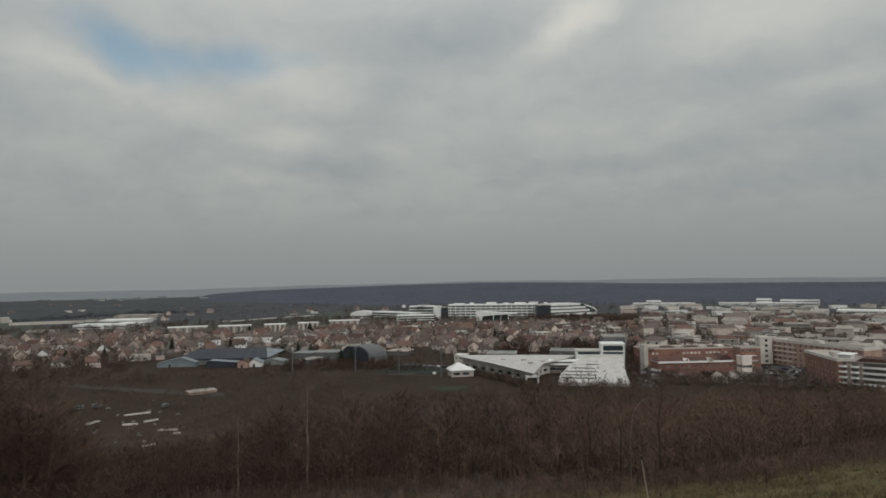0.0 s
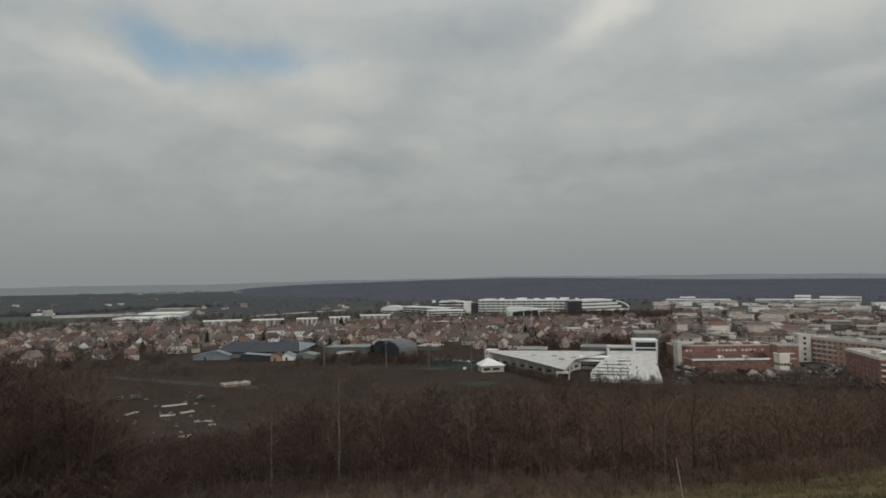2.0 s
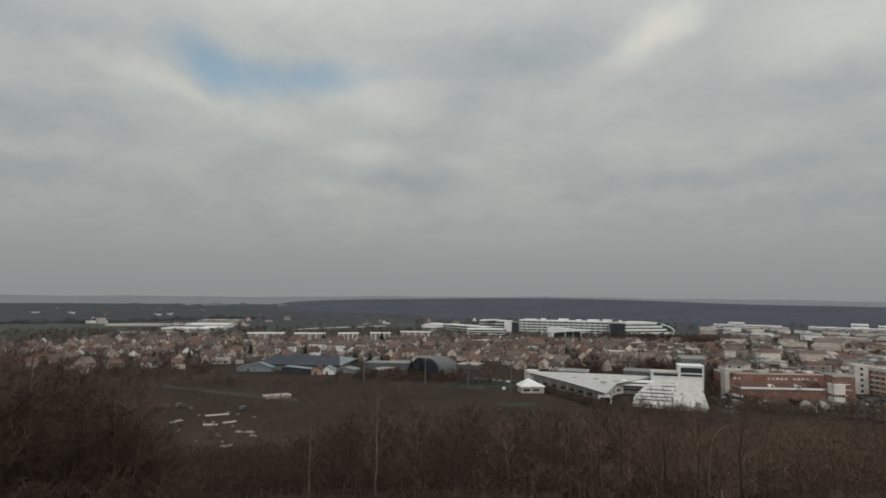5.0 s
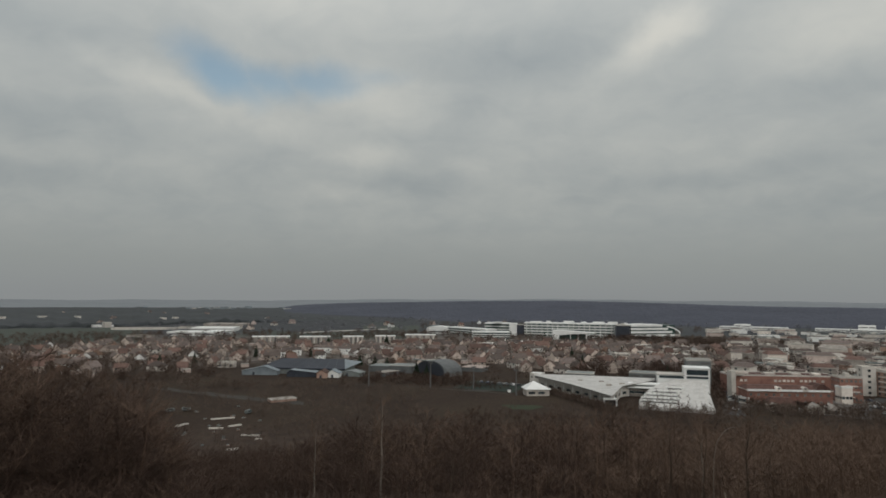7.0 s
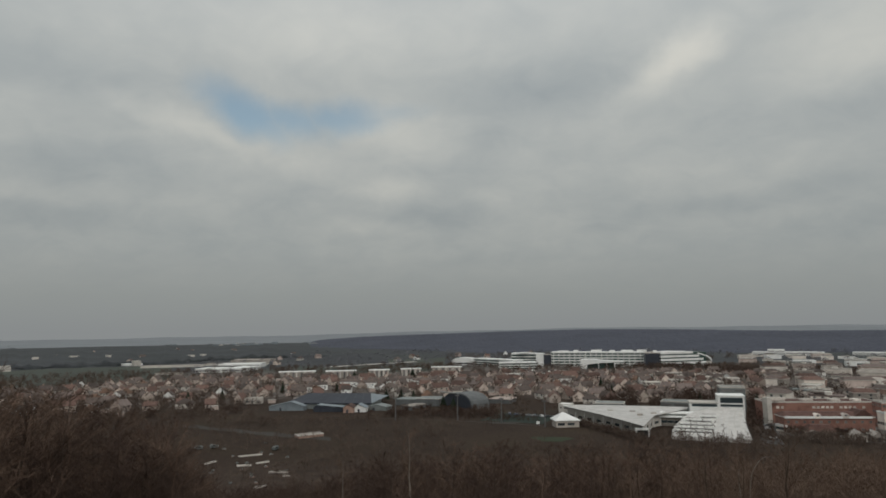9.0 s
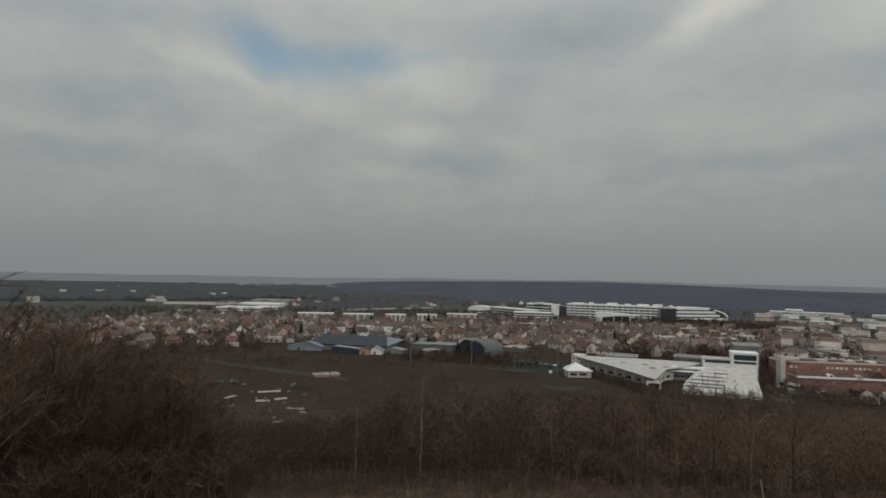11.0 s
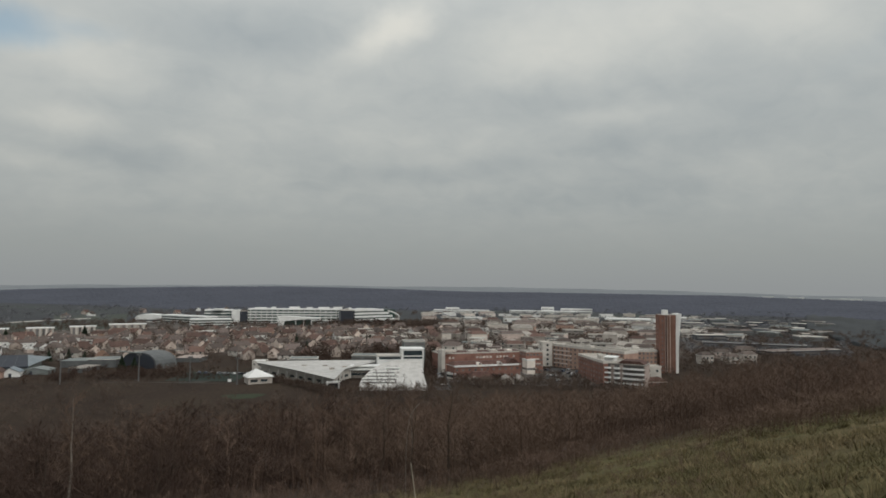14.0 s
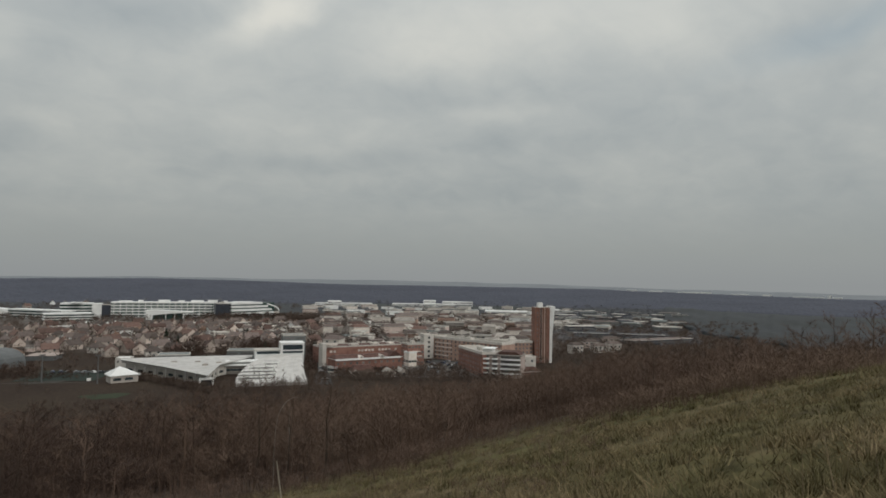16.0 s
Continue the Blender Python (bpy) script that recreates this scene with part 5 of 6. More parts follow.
def banded_block(name, m, L, D, h, storeys, label, posts=0, glass=None, wall=None, curve=0.0, band=0.3):
    """An office wing: white floor bands, recessed ribbons of glass, white posts."""
    ob = thing(name, m, label, "office building", "offices of the white campus")
    sh = h / storeys
    part("core", boxes((0.8, L - 0.8, 0.8, D, 0, h - 0.4)), glass or M_GREENGLASS, ob, "tinted glass")
    for s in range(storeys + 1):
        cut = curve * (s / storeys) ** 2 * L
        z = s * sh
        part("floor_band", boxes((0, L - cut, 0, D, max(0, z - sh * band), z + (0.12 * sh if s < storeys else 0.6))), wall or M_WHITE, ob)
    for k in range(posts):
        x = L * (k + 0.5) / posts
        part("post", boxes((x - 0.5, x + 0.5, -0.25, 0.4, 0, h)), M_WHITE, ob)
    return ob


def build_offices():
    m, L = front((-0.95, 1004), (-0.33, 1003))
    flat_block("office_stair", m, L, 22, 18.4, M_WHITE, M_WHITE, "blank white stair block of the offices", "office building", 1, hut=False)
    m, L = front((-0.3, 1012), (0.33, 1011))
    flat_block("office_atrium", m, L, 16, 17.0, M_DARK, M_GREYROOF, "dark glazed office atrium between white walls", "office building", 1, hut=False, parapet=0.3)
    m, L = front((0.35, 1010), (8.1, 1000))
    banded_block("office_block", m, L, 26, 20.5, 5, "long white office block with green-tinted glass grid", 17)
    m, L = front((9.5, 1000), (13.1, 1050))
    banded_block("office_wing", m, L, 30, 20, 4, "white banded office wing with a curved end", 0, curve=0.3, band=0.5)
    m, L = front((8.25, 990), (9.4, 990))
    flat_block("office_core", m, L, 20, 19.6, M_DARK, M_GREYROOF, "dark glazed office core", "office building", 5)
    m, L = front((-4.2, 925), (-0.75, 930))
    banded_block("office_wing", m, L, 24, 9.6, 3, "white banded low office wing", 0, curve=0.05)
    m, L = front((-3.15, 1035), (-0.96, 1030))
    banded_block("office_wing", m, L, 26, 18, 4, "white banded office wing with dark glass", 0)
    m, L = front((-6.6, 1045), (-3.0, 970))
    banded_block("office_wing", m, L, 22, 10.6, 3, "white banded low office wing", 0)
    # rounded end
    m, L = front((-8.4, 1050), (-6.4, 1040))
    ob = thing("office_rotunda", m, "low rounded white office end", "office building")
    bm = bmesh.new()
    prism(bm, [(3, 0), (0.6, 3), (0, 6), (2.5, 9.2), (8, 11.3), (L * 0.5, 12), (L - 8, 11.3), (L - 2, 9.5), (L, 7), (L, 0)], 0, 24)
    part("shell", bm, M_WHITE, ob)
    part("window", boxes((4, L - 1, -0.08, 0.2, 2.0, 3.8)), M_GLASS, ob)
    m, L = front((2.9, 938), (6.45, 938))
    ob = thing("office_entrance", m, "white entrance building with a long wedge roof", "office building")
    bm = bmesh.new()
    prism(bm, [(0, 0), (0, 12.6), (L * 0.22, 13.0), (L, 10.4), (L, 9.5), (L * 0.5, 8.2), (L * 0.15, 6.0), (L * 0.13, 0)], 0, 18)
    part("shell", bm, M_WHITE, ob)
    part("lobby", boxes((L * 0.14, L * 0.78, 5, 16, 0, 7.6)), M_GREENGLASS, ob, "green-tinted glazed lobby")
    part("door", boxes((L * 0.3, L * 0.38, 4.9, 5.1, 0, 2.6)), M_DARK, ob)
    for k in range(3):
        x = L * (0.42 + 0.19 * k)
        part("column", boxes((x - 0.5, x + 0.5, 1, 2, 0, 8.3 + 0.6 * k)), M_WHITE, ob)
    m, L = front((11.3, 1026), (13.5, 1056))
    ob = thing("office_arc", m, "white arched rim at the end of the office wing", "office building")
    bm = bmesh.new()
    rim = [(L * math.sin(t), 6 + 14.5 * math.cos(t)) for t in np.linspace(0, 1.5, 9)]
    prism(bm, rim + [(x * 0.97, z - 1.6) for x, z in rim[::-1]], 0, 24)
    part("rim", bm, M_WHITE, ob)
    part("base", boxes((0, L * 0.99, 0.5, 23, 0, 5.0)), M_PALE, ob)
    # attic storeys on the long roofs
    for a, b, z in ((0.9, 1.9, 22.4), (2.3, 2.7, 23.2), (3.8, 4.7, 23.5), (5.3, 5.8, 22.6), (6.3, 7.3, 23), (7.6, 8.4, 23.4), (8.9, 9.2, 22.4), (9.6, 10.6, 21.6), (-2.4, -1.6, 20.6)):
        m, L = front((a, 1015), (b, 1015))
        ob = thing("rooftop_plant", m @ pose(0, 6, 0), "white plant room on an office roof", "plant room")
        part("housing", boxes((0, L, 0, 10, 19, z)), M_WHITE, ob)


build_offices()


def gabled_shed(name, a, b, D, h, rise, wall, roof, label, peak=0.5):
    """A small building whose gable faces the hill; the peak stands at that share of its width."""
    m, L = front(a, b)
    ob = thing(name, m, label, "shed")
    bm = bmesh.new()
    prism(bm, [(0, 0), (0, h), (L * peak, h + rise), (L, h), (L, 0)], 0, D)
    part("wall", bm, wall, ob)
    for x0, z0, x1, z1 in ((-0.4, h - 0.1, L * peak, h + rise), (L * peak, h + rise, L + 0.4, h - 0.1)):
        bm = bmesh.new()
        prism(bm, [(x0, z0 + 0.05), (x1, z1 + 0.05), (x1, z1 + 0.3), (x0, z0 + 0.3)], -0.6, D + 0.4)
        part("roof", bm, roof, ob)
    part("door", boxes((L * 0.3, L * 0.3 + 1.6, -0.06, 0.1, 0, 2.2)), M_DARK, ob)
    return ob


def build_halls():
    m, L = front((-22.9, 514), (-15.5, 492))
    ob = thing("sports_hall", m, "wide sports hall with a dark slate-blue roof", "sports hall")
    part("wall", boxes((1, L - 1, 1, 34, 0, 4.0)), M_GREYSHEET, ob)
    bm = bmesh.new()
    prism(bm, [(0, 3.8), (L, 3.8), (L, 4.6), (0, 4.6)], 0, 1)
    v = [bm.verts.new(p) for p in ((0, 0, 4.6), (L, 0, 4.6), (L * 0.86, 34, 8.6), (L * 0.1, 34, 8.6))]
    bm.faces.new(v)
    w = [bm.verts.new(p) for p in ((0, 56, 4.6), (L, 56, 4.6))]
    bm.faces.new((v[3], v[2], w[1], w[0]))
    bm.faces.new((v[0], v[3], w[0]))
    part("roof", bm, M_BLUEROOF, ob, "dark slate-blue sheet roof")
    bm = bmesh.new()
    bm.faces.new([bm.verts.new(p) for p in ((L, 0, 4.6), (L, 56, 4.6), (L * 0.86, 34, 8.6))])
    part("hip_end", bm, M_PALEBLUE, ob, "pale blue-grey hip end of the roof")
    for k in range(1, 9):
        x = L * k / 9
        a, b = Vector((x, 0.2, 4.62)), Vector((x * 0.76 + L * 0.1, 33.8, 8.6))
        side = Vector((0.12, 0, 0))
        bm = bmesh.new()
        bm.faces.new([bm.verts.new(q + Vector((0, 0, 0.1))) for q in (a - side, a + side, b + side, b - side)])
        part("seam", bm, M_DARK, ob)
    # low gabled buildings before the hall
    gabled_shed("clubhouse", (-24.2, 506), (-21.3, 498), 8, 3.0, 3.4, M_PALEBLUE, M_PALEBLUE, "pale blue-grey clubhouse with a shallow pitched roof", 0.62)
    gabled_shed("changing_room", (-20.5, 488), (-18.0, 482), 9, 3.4, 1.5, M_BLUEROOF, M_PALEBLUE, "dark blue changing rooms with a pale sheet roof", 0.12)
    gabled_shed("store_hut", (-17.95, 477), (-17.1, 475), 9, 3.6, 2.3, M_BROWNBRICK, M_TILE, "small orange-brick hut with a gabled roof", 0.5)
    gabled_shed("store_hut", (-17.0, 479), (-16.0, 477), 9, 3.0, 2.6, M_WHITE, M_PALEBLUE, "small white hut with a pale gabled roof", 0.35)
    gabled_shed("equipment_shed", (-15.9, 487), (-14.2, 481), 11, 2.6, 1.6, M_GREYSHEET, M_GREYSHEET, "low grey-green equipment shed with a sheet roof", 0.5)
    m, L = front((-26.2, 560), (-24.9, 556))
    flat_block("shed", m, L, 8, 4.2, M_CREAM, M_GREYROOF, "small cream flat-roofed shed", "shed", 1, 3, hut=False)
    # vaulted hall
    m, L = front((-9.2, 505), (-6.7, 480))
    ob = thing("vaulted_hall", m, "grey-green vaulted sports hall with an open dark end", "sports hall")
    bm = bmesh.new()
    prism(bm, [(0, 0)] + [(L * 0.5 - L * 0.5 * math.cos(t), 11.2 * math.sin(t) ** 0.6) for t in np.linspace(0.15, 2.99, 14)] + [(L, 0)], 0, 18)
    part("vault", bm, M_VAULT, ob)
    # dark panel in place of the shade inside the vault's open end
    bm = bmesh.new()
    prism(bm, [(0.6, 0)] + [(L * 0.5 - L * 0.475 * math.cos(t), 10.5 * math.sin(t) ** 0.6) for t in np.linspace(0.15, 2.99, 12)] + [(L - 0.6, 0)], -0.3, 0.0)
    part("end_wall", bm, M_DARK, ob, "dark panel for the shade inside the open end")
    part("canopy", boxes((-3.5, L * 0.6, -2.2, 0.4, 10.5, 11.0)), M_GREYSHEET, ob, "flat grey-green canopy")
    for a, b, d, h, roof in ((-13.4, -11.4, 515, 4.6, M_GREYSHEET), (-11.6, -9.6, 508, 5.6, M_GREYSHEET), (-12.9, -11.9, 486, 3.0, M_GREYROOF), (-5.2, -3.4, 520, 3.4, M_PINK)):
        m, L = front((a, d), (b, d - 6))
        flat_block("low_hall", m, L, 18, h, M_VAULT, roof, "low grey-green hall with a flat sheet roof", "hall", 1, 0, hut=False, parapet=0.15, group="low halls")
    # terrace blocks under overhanging white roofs
    for a, b, d, z in ((-23.45, -20.3, 806, 10.0), (-19.52, -16.8, 800, 9.9), (-15.75, -13.9, 806, 9.7), (-12.95, -11.1, 812, 10.0), (-10.25, -7.5, 826, 10.9)):
        m, L = front((a, d), (b, d))
        ob = thing("terrace_block", m, "pale terrace block under an overhanging white slab roof", "apartment block", "white-roofed terrace blocks")
        bm = bmesh.new()
        prism(bm, [(L * 0.08, 0), (L * 0.02, z - 1.0), (L * 0.98, z - 1.0), (L * 0.92, 0)], 1.2, 11)
        part("wall", bm, M_GREYROOF, ob, "pale grey wall")
        rim = [(L * k / 8, 2.2 * math.sin(math.pi * k / 8)) for k in range(9)]
        bm = bmesh.new()
        lo = [bm.verts.new((x, y, z - 1.0)) for x, y in rim + [(L, 12), (0, 12)]]
        hi = [bm.verts.new((x, y, z)) for x, y in rim + [(L, 12), (0, 12)]]
        bm.faces.new(lo[::-1]), bm.faces.new(hi)
        for k in range(len(lo)):
            q = (k + 1) % len(lo)
            bm.faces.new((lo[k], lo[q], hi[q], hi[k]))
        part("roof", bm, M_WHITE, ob, "white roof slab with a hollow front")
        for k in range(4):
            x = L * (0.17 + 0.22 * k)
            part("window", boxes((x - 1.1, x + 1.1, 1.1, 1.5, 0.6, z - 1.5)), M_FADED, ob)
            part("fin", boxes((x + L * 0.07, x + L * 0.07 + 1.6, 0.9, 1.3, 0, z - 1.0)), M_PALE, ob)
    # long white warehouses
    for a, b, d, D, h, mat in ((-30.2, -28.2, 1010, 40, 5, M_WHITE), (-28.1, -26.6, 1000, 60, 5, M_WHITE), (-28.4, -25.0, 1110, 45, 5.5, M_WHITE), (-34.3, -29.6, 1190, 24, 2.6, M_PALE), (-29.4, -24.4, 1200, 24, 3.0, M_PALE),
                               (-27.4, -24.2, 1310, 50, 3.5, M_GREYROOF), (-33.2, -31.4, 985, 12, 2.6, M_PALE), (-35.8, -35.2, 1300, 30, 3.0, M_WHITE)):
        m, L = front((a, d), (b, d * 0.985))
        flat_block("warehouse", m, L, D, h, mat, M_WHITE if mat is M_WHITE else M_GREYROOF, "long low pale warehouse", "warehouse", 1, strips=h > 4, hut=False, group="warehouses")


build_halls()


def pitched_block(name, m, L, D, h, rise, wall, roof, label, storeys, bays):
    """A long brick apartment building with a hipped roof."""
    ob = thing(name, m, label, "apartment block")
    part("wall", boxes((0, L, 0, D, 0, h)), wall, ob)
    part("cornice", boxes((-0.4, L + 0.4, -0.4, D + 0.4, h, h + 0.5)), M_PALE, ob, "pale cornice")
    bm = bmesh.new()
    v = [bm.verts.new(p) for p in ((-0.5, -0.5, h + 0.5), (L + 0.5, -0.5, h + 0.5), (L + 0.5, D + 0.5, h + 0.5), (-0.5, D + 0.5, h + 0.5),
                                   (2, D * 0.35, h + rise), (L - 2, D * 0.35, h + rise), (L - 2, D * 0.65, h + rise), (2, D * 0.65, h + rise))]
    for f in ((3, 2, 1, 0), (0, 1, 5, 4), (1, 2, 6, 5), (2, 3, 7, 6), (3, 0, 4, 7), (4, 5, 6, 7)):
        bm.faces.new([v[i] for i in f])
    part("roof", bm, roof, ob)
    sh = h / storeys
    for s in range(storeys):
        for k in range(bays):
            part("window", W_BRICK if wall in (M_BRICK, M_DULLBRICK, M_BROWNBRICK) else W_FLAT, None, ob, at=pose(L * (k + 0.5) / bays, 0, s * sh + 0.9))
    return ob


def build_right_town():
    rng = np.random.default_rng(77)
    # dark red block with two ranges of roofs
    m, L = front((17.8, 434), (25.4, 462))
    ob = flat_block("brick_block", m @ pose(0, 12, 0), L, 18, 12.2, M_DULLBRICK, M_REDROOF, "long red-brick block with a row of white windows", "apartment block", 4, 0, hut=False, parapet=0.55)
    for k in (2, 3, 10, 11, 12, 13, 14, 16, 17, 18, 19, 21):
        x = L * (k + 0.5) / 25
        part("window", boxes((x - 0.85, x + 0.85, -0.08, 0.2, 8.7, 9.9)), M_CREAM, ob, "white-blinded window")
        part("sill", boxes((x - 1.0, x + 1.0, -0.16, 0.0, 8.5, 8.7)), M_PALE, ob)
    for x, w in ((0.1, 4), (0.36, 6), (0.62, 5), (0.82, 4)):
        part("roof_hut", boxes((L * x, L * x + w, 5, 11, 12.3, 13.3)), M_CREAM, ob)
    m2, L2 = front((18.4, 410), (24.3, 430))
    ob = pitched_block("brick_block", m2, L2, 12, 8.0, 2.6, M_DULLBRICK, M_REDROOF, "lower red-brick range with two round dormers on a white cornice", 2, 11)
    part("string_course", boxes((0, L2 * 0.97, -0.85, -0.52, 7.6, 8.75)), M_WHITE, ob, "white painted cornice board")
    for f in (0.37, 0.68):
        x = L2 * f
        bm = bmesh.new()
        prism(bm, [(x - 1.5, 7.6)] + [(x - 1.5 * math.cos(t), 9.0 + 1.3 * math.sin(t)) for t in np.linspace(0, math.pi, 9)] + [(x + 1.5, 7.6)], -1.0, 3.0)
        part("dormer", bm, M_CREAM, ob, "cream round-headed dormer")
        part("dormer_window", boxes((x - 0.7, x + 0.7, -1.06, -0.8, 8.8, 9.7)), M_FADED, ob)
    bm = bmesh.new()
    prism(bm, [(L2 * 0.77, 8.5), (L2 * 0.855, 12.0), (L2 * 0.9, 12.0), (L2 * 0.985, 8.5)], -0.8, 10)
    part("gable_roof", bm, M_REDROOF, ob, "dark red hipped roof over the end bay")
    m, L = front((17.3, 436), (17.62, 437.5))
    ob = thing("gable_tower", m, "white gable wall at the end of a brick block", "building")
    part("gable", boxes((0, L, 0, 5, 0, 15.8)), M_PALE, ob)
    part("parapet", boxes((L, L + 9, 0, 0.8, 14.8, 15.8), (L, L + 9, 0.8, 5, 13.9, 14.6)), M_CREAM, ob)
    m, L = front((24.8, 446), (26.25, 451))
    flat_block("brick_annex", m, L, 12, 14.4, M_DULLBRICK, M_GREYROOF, "red-brick corner building with white window lines", "apartment block", 4, 5)
    # pale string courses on the long brick fronts
    for a, b, z0, n in (((24.8, 446), (26.25, 451), 3.2, 3), ((27.1, 491), (29.4, 474), 3.1, 4)):
        m, L = front(a, b)
        ob = thing("balcony_row", m, "pale balcony slabs along a brick front", "balconies", "balcony rows")
        for s in range(n):
            part("slab", boxes((L * 0.08, L * (0.62 + 0.3 * ((s * 3) % 4) / 4), -0.9, -0.02, z0 * (s + 1) - 0.3, z0 * (s + 1) + 0.35)), M_CREAM, ob)
    # low annexes with pale roofs in front of the blocks
    for a, b, d, h in ((24.9, 25.6, 440, 9.4), (18.5, 18.9, 410, 3.2)):
        m, L = front((a, d), (b, d + 3))
        flat_block("annex", m, L, 7, h, M_CREAM, M_WHITE, "low cream annex with a white flat roof", "annex", 1, 3, hut=False, group="annexes")
    m, L = front((20.0, 394), (21.9, 399))
    pitched_block("brick_annex", m, L, 9, 2.6, 4.0, M_DULLBRICK, M_REDROOF, "small brick annex with a dark red hipped roof", 1, 4)
    for a, b, d, D, h, rise, peak in ((20.25, 20.75, 390, 6, 2.4, 1.6, 0.5), (22.9, 23.75, 393, 8, 2.6, 2.2, 0.5), (24.15, 24.85, 396, 8, 2.8, 2.0, 0.4)):
        gabled_shed("cottage", (a, d), (b, d + 2), D, h, rise, M_CREAM, M_GREYROOF, "small pale cottage at the foot of the brick blocks", peak)
    # white slab
    m, L = front((26.25, 487), (27.1, 489))
    flat_block("white_slab", m, L, 12, 17.5, M_PALE, M_GREYROOF, "pale windowless stair tower", "building", 5, 1, hut=False)
    # brick block with a white roof edge
    m, L = front((27.1, 491), (33.2, 446))
    flat_block("brick_block", m, L, 14, 15.5, M_BROWNBRICK, M_GREYROOF, "orange-brown brick block with a white roof edge", "apartment block", 5, 16, parapet=1.5)
    m, L = front((29.35, 440), (31.45, 400))
    flat_block("brick_block", m, L, 16, 14.0, M_DULLBRICK, M_GREYROOF, "red-brick block with a pale roof edge", "apartment block", 5, 10, parapet=1.3)
    # balcony block
    m, L = front((31.4, 402), (34.9, 397))
    ob = thing("balcony_block", m, "cream apartment block with stacked curved white balconies", "apartment block")
    part("wall", boxes((0, L, 0, 16, 0, 13.4)), M_PINK, ob)
    part("roof", boxes((-0.3, L + 0.3, -0.3, 16.3, 13.4, 14.0)), M_GREYROOF, ob)
    bm = bmesh.new()
    prism(bm, [(L * 0.34, 14.0), (L * 0.44, 15.8), (L * 0.86, 15.8), (L * 0.98, 14.0)], 2.0, 15)
    part("attic", bm, M_REDROOF, ob, "dark red attic roof")
    part("stair_head", boxes((0.5, L * 0.24, 2, 12, 14.0, 17.0), (0, L * 0.3, 1, 13, 17.0, 17.4)), M_WHITE, ob, "white stair head with a flat canopy")
    for s in range(4):
        z = 2.2 + s * 2.9
        for x0, x1 in ((0.3, L * 0.2), (L * 0.27, L * 0.42), (L * 0.48, L * 0.99)):
            bm = bmesh.new()
            n = 7
            out = [(x0 + (x1 - x0) * k / n, -1.7 * math.sin(math.pi * (0.08 + 0.84 * k / n)) ** 0.5) for k in range(n + 1)]
            lo = [bm.verts.new((x, y, z)) for x, y in [(x0, 0)] + out + [(x1, 0)]]
            hi = [bm.verts.new((x, y, z + 1.05)) for x, y in [(x0, 0)] + out + [(x1, 0)]]
            bm.faces.new(lo[::-1])
            for i in range(len(lo) - 1):
                bm.faces.new((lo[i], lo[i + 1], hi[i + 1], hi[i]))
            part("balcony", bm, M_WHITE, ob)
            part("window", boxes((x0 + 0.4, x1 - 0.4, -0.05, 0.3, z + 1.05, z + 2.5)), M_FADED, ob)
    m, L = front((34.9, 434), (36.2, 438))
    flat_block("panel_block", m, L, 10, 8.6, M_PALE, M_GREYROOF, "low pale panelled block beside the tower", "apartment block", 2, 2, hut=False)
    m, L = front((34.7, 408), (36.6, 414))
    pitched_block("brick_annex", m, L, 9, 2.4, 2.6, M_DULLBRICK, M_REDROOF, "low brick annex with a dark red roof before the tower", 1, 4)
    m, L = front((33.0, 470), (35.9, 480))
    flat_block("brick_block", m, L, 14, 14.5, M_BROWNBRICK, M_WHITE, "orange-brown brick block with a white roof edge", "apartment block", 5, 9, parapet=1.2)
    # the town behind: blocks in rows
    walls = [M_CREAM, M_PINK, M_BROWNBRICK, M_CREAM, M_PALE, M_WHITE, M_PINK, M_GREYROOF, M_PALE]
    words = {M_CREAM: "cream", M_PINK: "faded pink", M_PALE: "pale concrete", M_BROWNBRICK: "brown-brick", M_GREYROOF: "grey concrete", M_WHITE: "white"}
    n = 0
    for d in np.geomspace(530, 1320, 24):
        step = 15 + d * 0.016
        az = 17.3 if d < 1000 else 15.5
        while az < (36 if d < 1300 else 40):
            w = rng.uniform(0.4, 1.0) * step
            da = math.degrees(w / d)
            dd = d * rng.uniform(0.972, 1.028)
            if rng.uniform() < 0.9 and not kept(*pol(az + da / 2, dd), 12):
                m, L = front((az, dd), (az + da, dd + w * rng.uniform(-0.45, 0.45)))
                wall = walls[int(rng.integers(9))]
                st = int(rng.integers(1, 4)) if d < 900 else int(rng.integers(1, 3))
                D = rng.uniform(8, 18)
                if rng.uniform() < 0.5 and d < 1000:
                    pitched_block("apartment_block", m, L, D, st * 2.8, 3.2, wall, (M_TILE, M_GREYROOF, M_GREYTILE, M_TILE2)[int(rng.integers(4))], words[wall] + " apartment block with a weathered pitched roof", st, int(L / 6) if d < 600 else 0)
                else:
                    flat_block("apartment_block", m, L, D, st * 2.9, wall, (M_PALE, M_GREYROOF, M_GREYSHEET, M_GREYTILE)[int(rng.integers(4))], words[wall] + " flat-roofed apartment block", "apartment block",
                               st, 0 if d > 600 else int(L / 5), strips=600 < d < 800, hut=rng.uniform() < 0.4, group="blocks of the town")
                n += 1
            az += math.degrees(step * rng.uniform(0.95, 1.25) / d)
    # white halls before the ridge
    for a, b, d, D, h in ((23.3, 29.5, 1420, 30, 5), (26.1, 27.2, 1440, 20, 12.5), (27.8, 30.5, 1450, 20, 10), (31.6, 35.4, 1080, 40, 8), (36.0, 38.2, 1200, 40, 7), (16.5, 21.5, 1380, 30, 6), (17.6, 18.8, 1400, 20, 10)):
        m, L = front((a, d), (b, d))
        flat_block("factory_hall", m, L, D, h, M_WHITE, M_WHITE, "large white flat-roofed hall", "hall", 2, strips=True, hut=False, group="white halls")
